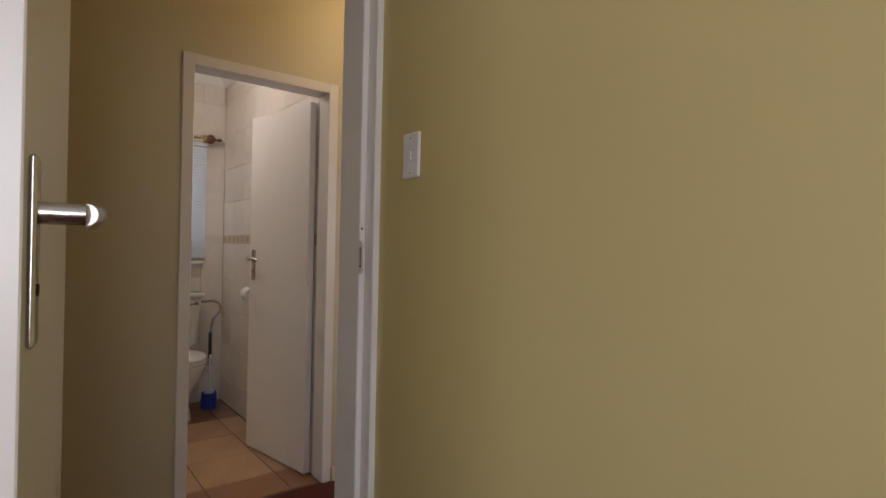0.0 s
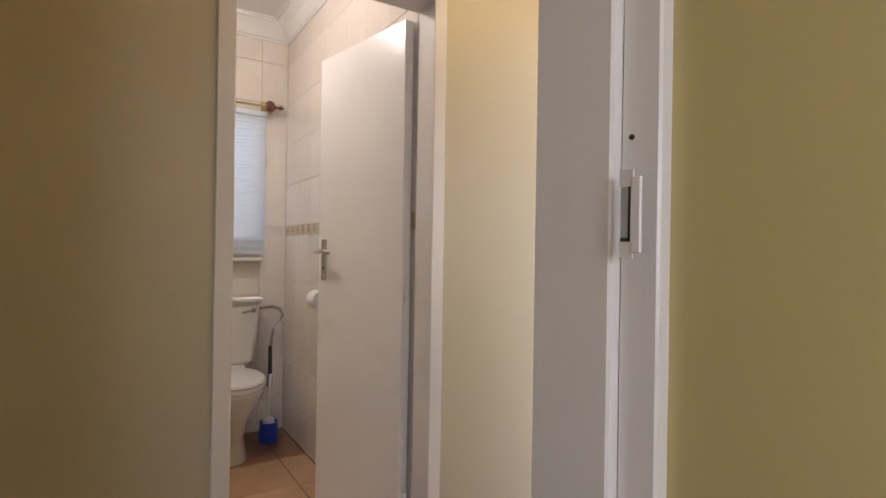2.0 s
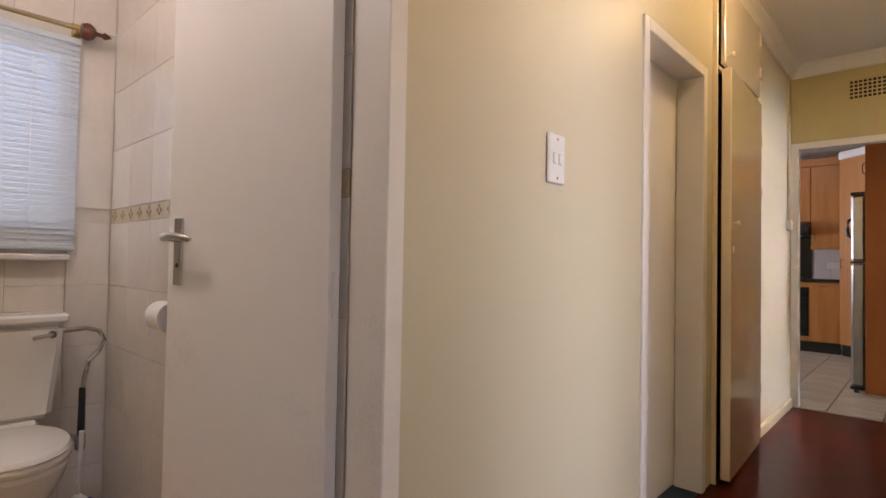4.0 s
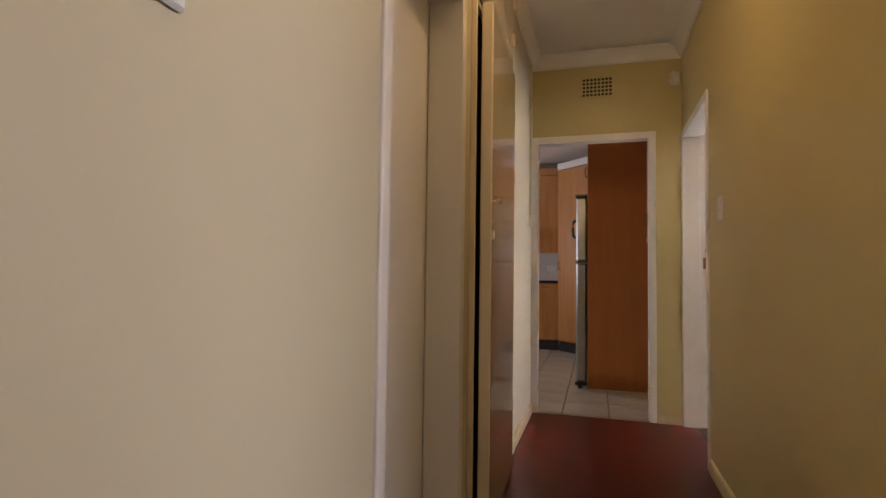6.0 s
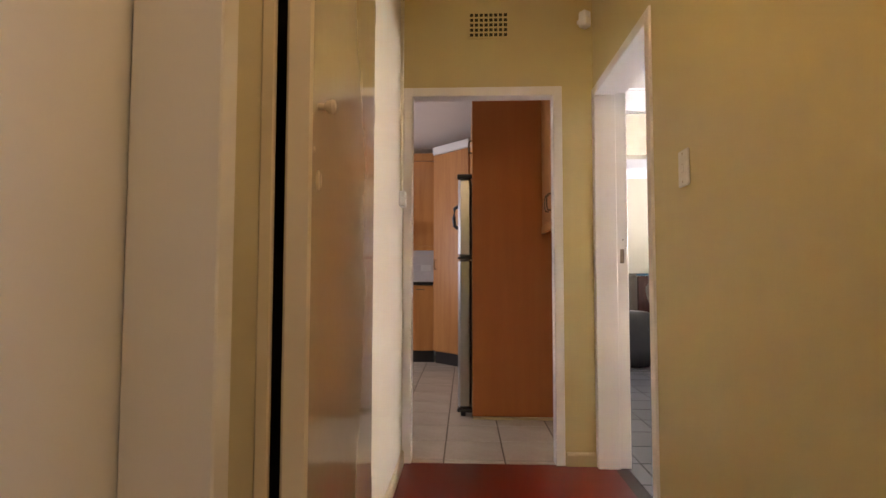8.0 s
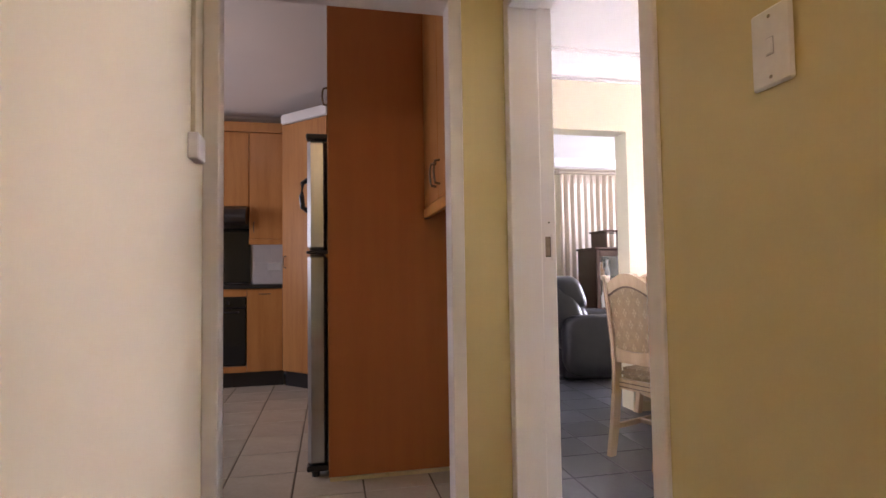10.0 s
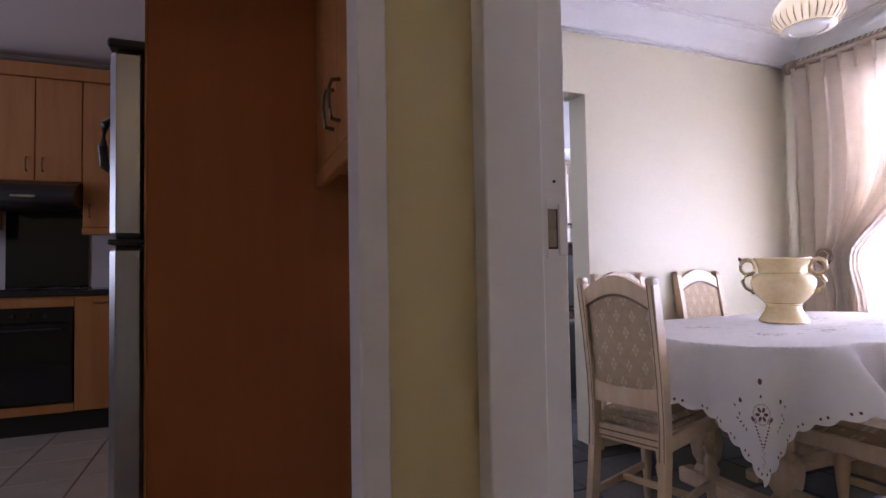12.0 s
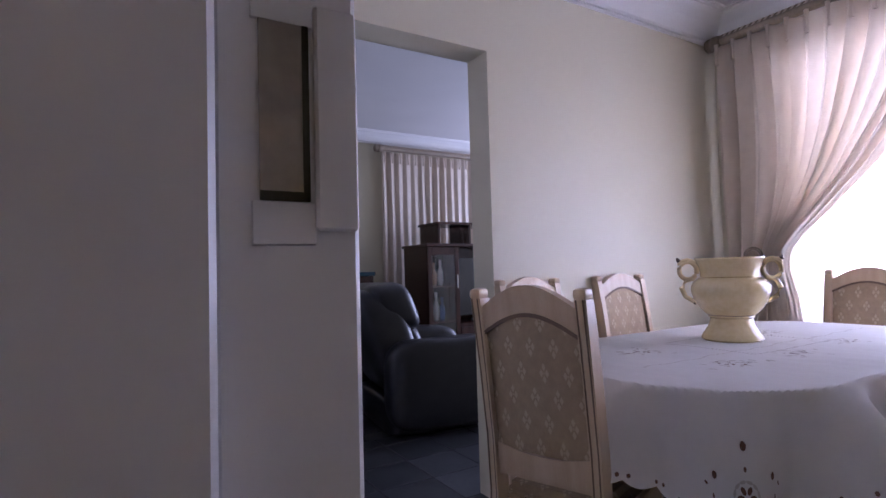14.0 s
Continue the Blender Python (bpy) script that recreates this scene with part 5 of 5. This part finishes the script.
def curtain(name, label, place, rows, material, pleats, depth, group="", straight=0.0):
    """A hanging cloth. rows: (height, start along the wall, end); place(s, out, z) gives the point. Pleats keep their number at each height;
    straight: the share of them that hangs plumb while the rest is gathered."""
    full = rows[0][2] - rows[0][1]
    root = thing(name, label, "curtain", None, group)
    bm = bmesh.new()
    n = pleats * 8
    grid = []
    hi, lo = rows[0][0], rows[-1][0]
    steps = 60
    for j in range(steps + 1):
        z = hi + (lo - hi) * j / steps
        for (za, a0, a1), (zb, b0, b1) in zip(rows, rows[1:]):
            if zb <= z <= za + 1e-6:
                f = (za - z) / (za - zb)
                s0, s1 = a0 + (b0 - a0) * f, a1 + (b1 - a1) * f
                break
        row = []
        for k in range(n + 1):
            t = k / n
            w = depth * (0.75 + 0.35 * math.sin(t * 23 + 1.3)) * (0.55 + 0.45 * min(1, j / 6))
            out = w * math.sin(2 * math.pi * pleats * t + 0.12 * math.sin(3 * z + t * 5)) + 0.25 * w * math.sin(4 * math.pi * pleats * t + z * 0.4)
            share = t
            if straight:
                pull = min(1.0, (full - (s1 - s0)) / (full * 0.72))
                share = t + pull * ((t * 0.6 / straight if t < straight else 0.6 + 0.4 * (t - straight) / (1 - straight)) - t)
            row.append(bm.verts.new(place(s0 + (s1 - s0) * share + 0.002 * math.sin(4 * z + 40 * t), out, z)))
        grid.append(row)
    for p, q in zip(grid, grid[1:]):
        for k in range(n):
            bm.faces.new((p[k], p[k + 1], q[k + 1], q[k]))
    cloth = part("cloth", bm, material, root)
    cloth.data.validate()
    for k in range(pleats):
        t = (k + 0.25) / pleats
        s = rows[0][1] + (rows[0][2] - rows[0][1]) * t
        bm = bmesh.new()
        p0, p1 = place(s, depth * 1.05 + 0.006, hi - 0.004), place(s, depth * 1.05 + 0.008, hi - 0.13)
        tube(bm, [p0, (p0 + p1) / 2, p1], [0.013, 0.008, 0.010], 8)
        part("pinch_pleat", bm, material, root)
    return root


TIED = [(2.40, 0.0, 1.30), (2.1, 0.0, 1.17), (1.8, 0.0, 0.98), (1.55, 0.0, 0.78), (1.35, 0.01, 0.58), (1.2, 0.025, 0.42), (1.12, 0.03, 0.36), (1.02, 0.03, 0.35), (0.85, 0.025, 0.39), (0.5, 0.02, 0.42), (0.02, 0.02, 0.44)]


def east(s, out, z):
    return Vector((XE - 0.115 - out, YN - 0.09 - s, z))


curtain("dining_curtain", "cream pinch-pleated curtain tied back beside the dining window", east, TIED, DRAPE, 13, 0.046, straight=0.26)
curtain("dining_curtain", "cream pinch-pleated curtain tied back beside the dining window", lambda s, out, z: Vector((XE - 0.115 - out, 3.42 + s, z)), TIED, DRAPE, 13, 0.046, straight=0.26)
curtain("sheer_curtain", "white sheer net curtain across the bright dining window", lambda s, out, z: Vector((XE - 0.035 - out, YN - 0.28 - s, z)), [(2.38, 0.0, 2.45), (0.03, 0.0, 2.45)], SHEER, 30, 0.012)


def rope_pole(name, a, b, label):
    """A curtain pole wound with a rope twist, with a ringed end."""
    root = thing(name, label, "curtain rod")
    a, b = Vector(a), Vector(b)
    d = (b - a).normalized()
    bm = bmesh.new()
    cyl(bm, a, b, 0.026, n=20)
    part("pole", bm, RODWOOD, root)
    up = Vector((0, 0, 1))
    side = d.cross(up)
    for off in (0.0, math.pi):
        bm = bmesh.new()
        n = int((b - a).length / 0.005)
        pts = [a + d * (k * 0.005) + up * 0.032 + 0.0065 * (math.cos(k * 0.9 + off) * side + math.sin(k * 0.9 + off) * up) for k in range(n)]
        tube(bm, pts, 0.0055, 6)
        part("rope_twist", bm, DRAPE if off else RODWOOD, root, "twisted rope trim")
    for p, s in ((a, -1), (b, 1)):
        bm = bmesh.new()
        lathe(bm, [(0.026, -0.03), (0.040, -0.025), (0.046, -0.005), (0.046, 0.015), (0.036, 0.03), (0.044, 0.04), (0.040, 0.06), (0.02, 0.07)], 20)
        turn = (d * s).to_track_quat("Z", "Y").to_matrix().to_4x4()
        bmesh.ops.transform(bm, matrix=Matrix.Translation(p) @ turn, verts=bm.verts[:])
        part("finial", bm, RODWOOD, root, "ringed wooden end")
    return root


rope_pole("curtain_pole", (XE - 0.12, 6.11, 2.425), (XE - 0.12, 3.42, 2.425), "weathered wooden curtain pole with rope twist over the dining window")
for y in (6.05 - 0.02, 3.62):
    root = thing("tieback_medallion", "round bronze curtain tieback on the window wall", "tieback", pose(XE - 0.19, y - 0.12 if y > 5 else y, 1.09))
    bm = bmesh.new()
    lathe(bm, [(0.01, 0), (0.05, 0.002), (0.058, 0.012), (0.05, 0.02), (0.042, 0.018), (0.036, 0.026), (0.02, 0.03), (0.002, 0.034)], 28)
    bmesh.ops.transform(bm, matrix=Matrix.Rotation(radians(-90), 4, "Y"), verts=bm.verts[:])
    part("disc", bm, BRONZE, root)
    bm = bmesh.new()
    cyl(bm, (0, 0, 0), (0.19, 0, 0), 0.01)
    part("stem", bm, BRONZE, root)

root = thing("pendant_lamp", "bell-shaped opal glass lamp hanging over the dining table", "ceiling light", pose(2.88, 5.08, 2.60))
bm = bmesh.new()
lathe(bm, [(0.055, 0), (0.06, -0.02), (0.03, -0.035), (0.010, -0.05), (0.008, -0.20), (0.030, -0.21), (0.034, -0.24)], 24)
part("rose", bm, BRASS, root, "brass ceiling rose and rod")
bm = bmesh.new()
n = 48
profile = [(0.036, -0.22), (0.044, -0.24), (0.040, -0.29), (0.050, -0.36), (0.082, -0.42), (0.118, -0.462), (0.130, -0.498), (0.127, -0.528), (0.108, -0.552), (0.098, -0.560)]
lathe(bm, profile, n)
part("shade", bm, OPAL_LIT, root, "glowing opal glass shade")
bm = bmesh.new()
lathe(bm, [(0.096, -0.561), (0.100, -0.566), (0.092, -0.570), (0.070, -0.573), (0.066, -0.569), (0.03, -0.574), (0.01, -0.576)], 40)
part("shade_base", bm, OPAL, root, "moulded glass base ring")
for k in range(30):
    t = 2 * math.pi * k / 30
    bm = bmesh.new()
    tube(bm, [(r * math.cos(t), r * math.sin(t), z) for r, z in ((0.131, -0.500), (0.129, -0.528), (0.110, -0.552), (0.100, -0.561))], [0.002, 0.004, 0.004, 0.002], 6)
    part("rib", bm, OPAL, root)
root = tagged(thing("window_dining", "white framed dining room window", "window"), kind="structure")
part("window_frame", boxes((XE + 0.02, 3.7, 0.65, XE + 0.05, 3.75, 2.25), (XE + 0.02, 5.75, 0.65, XE + 0.05, 5.8, 2.25), (XE + 0.02, 4.72, 0.70, XE + 0.05, 4.77, 2.20), (XE + 0.02, 3.75, 0.65, XE + 0.05, 5.75, 0.70), (XE + 0.02, 3.75, 2.2, XE + 0.05, 5.75, 2.25)), GLOSS, root)

# ---- living room ----
curtain("living_curtain", "cream pinch-pleated curtain drawn across the living room wall", lambda s, out, z: Vector((3.62 + s, 9.63 - out, z)), [(2.42, 0.0, 2.6), (0.03, 0.0, 2.6)], DRAPE, 26, 0.028)
rope_pole("curtain_pole", (3.60, 9.62, 2.455), (6.3, 9.62, 2.455), "weathered wooden curtain pole with rope twist in the living room")

root = thing("wall_unit", "dark mahogany television cabinet with glazed doors", "cabinet", pose(3.66, 8.70, 0))
for x in (0, 0.345, 1.32, 1.66):
    part("side_panel", boxes((x, 0.02, 0.06, x + 0.02, 0.5, 1.30)), DARKWOOD, root)
part("back_panel", boxes((0.02, 0.485, 0.06, 1.66, 0.5, 1.30)), DARKWOOD, root)
for row in ((0.02, 0.02, 0.06, 1.66, 0.48, 0.09), (0.02, 0.02, 0.55, 0.345, 0.48, 0.565), (0.02, 0.02, 0.9, 0.345, 0.48, 0.915), (0.365, 0.02, 0.5, 1.32, 0.48, 0.53)):
    part("shelf", boxes(row), DARKWOOD, root)
part("top", boxes((-0.02, -0.02, 1.30, 1.70, 0.52, 1.33), bevel=0.006), DARKWOOD, root)
part("base", boxes((-0.01, 0.0, 0, 1.69, 0.51, 0.06), bevel=0.005), DARKWOOD, root)
part("upper_shelf", boxes((0.19, 0.1, 1.331, 0.21, 0.48, 1.53), (1.47, 0.1, 1.331, 1.49, 0.48, 1.53), (0.17, 0.08, 1.53, 1.51, 0.5, 1.555), (0.56, 0.1, 1.331, 0.58, 0.48, 1.53), (1.1, 0.1, 1.331, 1.12, 0.48, 1.53)), DARKWOOD, root)
for x in (0.0, 1.32):
    d = part("glazed_door", boxes((x + 0.003, 0, 0.07, x + 0.05, 0.019, 1.295), (x + 0.315, 0, 0.07, x + 0.362, 0.019, 1.295), (x + 0.05, 0, 0.07, x + 0.315, 0.019, 0.14), (x + 0.05, 0, 1.22, x + 0.315, 0.019, 1.295), bevel=0.003), DARKWOOD, root)
    part("pane", boxes((x + 0.05, 0.008, 0.14, x + 0.315, 0.012, 1.22)), GLASS, d)
    part("handle", boxes((x + 0.325, -0.02, 0.88, x + 0.337, -0.002, 1.02), bevel=0.003), CHROME, d, "slim chrome handle")
part("drawer", boxes((0.368, 0, 0.07, 1.317, 0.02, 0.495), bevel=0.003), DARKWOOD, root)
root = thing("television", "flat dark television standing in the mahogany cabinet", "television", pose(4.03, 8.85, 0.531))
part("screen", boxes((0.02, 0, 0.06, 0.93, 0.05, 0.66), bevel=0.006), OVENGL, root)
part("stand", boxes((0.3, -0.03, 0, 0.66, 0.12, 0.02), (0.44, 0.02, 0.02, 0.52, 0.05, 0.07), bevel=0.004), BLACKP, root)
for k, (x, z, h, r, m) in enumerate(((3.765, 0.916, 0.27, 0.036, BLUEBOX), (3.845, 0.916, 0.23, 0.038, AMBER), (3.93, 0.916, 0.26, 0.030, PORC), (3.775, 0.566, 0.26, 0.042, BLUEBOX), (3.87, 0.566, 0.28, 0.034, PORC), (3.94, 0.566, 0.22, 0.03, BLUEBOX))):
    o = thing("ornament", "small coloured glass ornament on a cabinet shelf", "ornament", pose(x, 8.92, z), "ornaments in the cabinet")
    bm = bmesh.new()
    lathe(bm, [(r * 0.8, 0), (r, h * 0.2), (r, h * 0.5), (r * 0.4, h * 0.7), (r * 0.5, h)], 16)
    part("body", bm, m, o)


root = thing("low_cabinet", "dark cabinet with a teal glossy top behind the recliner", "cabinet", pose(2.72, 9.0, 0))
part("body", boxes((0, 0, 0.05, 0.50, 0.45, 1.03), bevel=0.004), DARKWOOD, root)
part("top", boxes((-0.015, -0.015, 1.032, 0.515, 0.46, 1.07), bevel=0.004), TEAL, root, "dark teal top")
part("plinth", boxes((0.02, 0.02, 0, 0.48, 0.43, 0.049)), TOE, root)
for z0, z1 in ((0.06, 0.37), (0.38, 0.69), (0.70, 1.02)):
    d = part("drawer", boxes((0.01, -0.018, z0, 0.49, -0.001, z1), bevel=0.003), DARKWOOD, root)
    part("handle", boxes((0.20, -0.034, z0 + 0.20, 0.30, -0.019, z0 + 0.212), bevel=0.002), CHROME, d, "slim chrome handle")


def cushion(bm, x0, y0, z0, x1, y1, z1, squareness=0.42, lean=0.0):
    """A puffed, stitched cushion: a rounded block that leans back with height."""
    c, h = Vector(((x0 + x1) / 2, (y0 + y1) / 2, (z0 + z1) / 2)), Vector(((x1 - x0) / 2, (y1 - y0) / 2, (z1 - z0) / 2))

    def soft(v, e):
        return math.copysign(abs(v) ** e, v)

    nu, nv = 36, 18
    rings = []
    for j in range(1, nv):
        p = -math.pi / 2 + math.pi * j / nv
        ring = []
        for i in range(nu):
            t = 2 * math.pi * i / nu
            q = Vector((soft(math.cos(p), squareness) * soft(math.cos(t), squareness) * h.x, soft(math.cos(p), squareness) * soft(math.sin(t), squareness) * h.y, soft(math.sin(p), squareness) * h.z)) + c
            q += q.normalized() * 0.012 * noise.noise(q * 6)
            q.x -= lean * (q.z - z0)
            ring.append(bm.verts.new(q))
        rings.append(ring)
    for a, b in zip(rings, rings[1:]):
        for i in range(nu):
            bm.faces.new((a[i], a[(i + 1) % nu], b[(i + 1) % nu], b[i]))
    bm.faces.new(rings[0])
    bm.faces.new(rings[-1])


root = thing("recliner", "black leather recliner armchair with padded back and arms", "armchair", pose(2.98, 7.70, 0, 0, 0, -8))
for name, args in (("seat", (-0.20, -0.30, 0.14, 0.46, 0.30, 0.50, 0.4, 0)), ("footrest", (0.36, -0.30, 0.06, 0.54, 0.30, 0.46, 0.4, 0)), ("backrest", (-0.34, -0.34, 0.24, 0.02, 0.34, 0.95, 0.45, 0.32)), ("head_cushion", (-0.34, -0.33, 0.66, -0.02, 0.33, 0.99, 0.5, 0.36)), ("lumbar_cushion", (-0.24, -0.29, 0.40, 0.03, 0.29, 0.72, 0.55, 0.30)), ("arm", (-0.36, -0.52, 0.03, 0.50, -0.28, 0.62, 0.42, 0)), ("arm", (-0.36, 0.28, 0.03, 0.50, 0.52, 0.62, 0.42, 0)), ("base", (-0.36, -0.46, 0.0, 0.44, 0.46, 0.24, 0.25, 0))):
    bm = bmesh.new()
    cushion(bm, *args)
    part(name, bm, LEATHER, root)
root = thing("sofa", "long black leather sofa in the living room", "sofa", pose(2.05, 8.55, 0))
for name, args in (("seat", (-0.3, -0.76, 0.1, 0.45, 0.76, 0.47, 0.3, 0)), ("backrest", (-0.42, -0.80, 0.2, -0.08, 0.80, 0.90, 0.4, 0.12)), ("arm", (-0.42, -1.0, 0.0, 0.45, -0.74, 0.64, 0.4, 0)), ("arm", (-0.42, 0.74, 0.0, 0.45, 1.0, 0.64, 0.4, 0))):
    bm = bmesh.new()
    cushion(bm, *args)
    part(name, bm, LEATHER, root)

# ---- tiles ----


def tile_mesh(name, w, h, t, material, bevel=0.003):
    """A tile lying flat, its corner at the origin, its lower side at 0."""
    bm = bmesh.new()
    lo = [bm.verts.new((x, y, 0)) for x, y in ((0, 0), (w, 0), (w, h), (0, h))]
    mid = [bm.verts.new((x, y, t - bevel)) for x, y in ((0, 0), (w, 0), (w, h), (0, h))]
    top = [bm.verts.new((x, y, t)) for x, y in ((bevel, bevel), (w - bevel, bevel), (w - bevel, h - bevel), (bevel, h - bevel))]
    for a, b in ((lo, mid), (mid, top)):
        for k in range(4):
            bm.faces.new((a[k], a[(k + 1) % 4], b[(k + 1) % 4], b[k]))
    bm.faces.new(top)
    me = bpy.data.meshes.new(name)
    bm.to_mesh(me)
    bm.free()
    me.materials.append(material)
    return me


def lay(parent, x0, y0, x1, y1, px, py, ax, ay, z, t, joint, pick, limit=None):
    """Tiles on a floor between the corners, on a grid of px by py through (ax, ay), cut at the edges."""
    kinds = {}
    i0, j0 = math.floor((x0 - ax) / px), math.floor((y0 - ay) / py)
    i = i0
    while ax + i * px < x1 - 0.01:
        j = j0
        while ay + j * py < y1 - 0.01:
            a, b = max(x0, ax + i * px + joint / 2), max(y0, ay + j * py + joint / 2)
            c, d = min(x1, ax + (i + 1) * px - joint / 2), min(y1, ay + (j + 1) * py - joint / 2)
            if c - a > 0.02 and d - b > 0.02:
                m = pick(i, j)
                key = (round(c - a, 3), round(d - b, 3), m.name)
                if key not in kinds:
                    kinds[key] = tile_mesh("tile", c - a, d - b, t, m)
                o = new("tile", kinds[key])
                o.parent = parent
                o.matrix_basis = pose(a, b, z + random.uniform(-0.0006, 0.0006))
            j += 1
        i += 1


lay(fl_bath, -1.866, -1.718, -0.03, 0.245, 0.36, 0.36, -0.27, 0.10, -0.006, 0.006, 0.006, lambda i, j: TERRA_D if (i * 7 + j * 5) % 5 in (0, 2) else TERRA)
lay(fl_kit, -2.0, YK + 0.012, W + 0.028, 8.45, 0.339, 0.339, 0.226, 4.90, -0.006, 0.007, 0.007, lambda i, j: KTILE)
lay(fl_din, W + 0.148, 3.2, 4.40, 7.4, 0.30, 0.30, 0.1, 0.05, -0.006, 0.006, 0.005, lambda i, j: SLATE)
bm = bmesh.new()
for i in range(20):
    for j in range(25):
        x, y = 1.21 + i * 0.3, 2.45 + j * 0.3
        if x < 6.6 and y < 9.4 and not (x < 4.38 and 2.95 < y < 7.38):
            box(bm, x, y, -0.006, x + 0.295, y + 0.295, 0.0)
far = part("far_tiles", bm, SLATE, fl_din, smooth=False)
far["kind"] = "stuff"


def wall_tiles(parent, place, length, rows, px, material):
    """Tiles up a wall; place(s, z) gives the pose of a tile's lower corner, rows: (bottom, top, material)."""
    kinds = {}
    for zb, zt, m in rows:
        s = 0.0
        while s < length - 0.02:
            w = min(px, length - s) - 0.0014
            key = (round(w, 3), round(zt - zb, 3), m.name)
            if key not in kinds:
                kinds[key] = tile_mesh("tile", w, zt - zb + 0.0012, 0.007, m, 0.0008)
            spot = place(s, zb)
            if spot is not None:
                o = new("tile", kinds[key])
                o.parent, o.matrix_basis = parent, spot
            s += px


north, west = bpy.data.objects["wall_bathroom_north"], bpy.data.objects["wall_bathroom_west"]
ROWS = [(0.0, 0.19, WTILE), (0.193, 0.449, WTILE), (0.452, 0.708, WTILE), (0.711, 0.967, WTILE), (0.97, 1.236, WTILE), (1.239, 1.300, BORDER), (1.303, 1.559, WTILE), (1.562, 1.818, WTILE), (1.821, 2.077, WTILE), (2.08, 2.336, WTILE), (2.339, 2.475, WTILE)]
wall_tiles(north, lambda s, z: pose(-1.861 + s, 0.2585, z, 90, 0, 0), 1.735, ROWS, 0.25, WTILE)
wall_tiles(west, lambda s, z: None if 1.0 < z < 2.0 and 1.0 < s < 1.8 else pose(-1.8685, -1.71 + s, z, 90, 0, 90), 1.96, ROWS, 0.2, WTILE)
bm = bmesh.new()
box(bm, -1.8685, -1.71, 1.04, -1.8615, -0.565, 1.99)
box(bm, -1.8685, 0.105, 1.303, -1.8615, 0.25, 1.997)
part("tile_field", bm, WTILE, west, smooth=False)
for k in range(16):
    bm = bmesh.new()
    for u, z in ((0.0, 0.012), (0.018, 0.024), (-0.018, 0.024), (0.0, 0.04)):
        cyl(bm, (-1.80 + k * 0.105 + u, 0.2512, 1.246 + z), (-1.80 + k * 0.105 + u, 0.2502, 1.246 + z), 0.008, n=8)
    part("border_flower", bm, BORDER_F, north)
knorth = bpy.data.objects["wall_kitchen_north"]
wall_tiles(knorth, lambda s, z: None if -0.93 < -2.8 + s < -0.59 else pose(-2.8 + s, 8.4995, z, 90, 0, 0), 2.8, [(0.957, 1.17, SPLASH), (1.173, 1.40, SPLASH)], 0.2, SPLASH)

for ob in bpy.data.objects:
    if ob.type == "MESH" and ob.data.materials and ob.data.materials[0] == GLASS:
        ob.visible_shadow = False
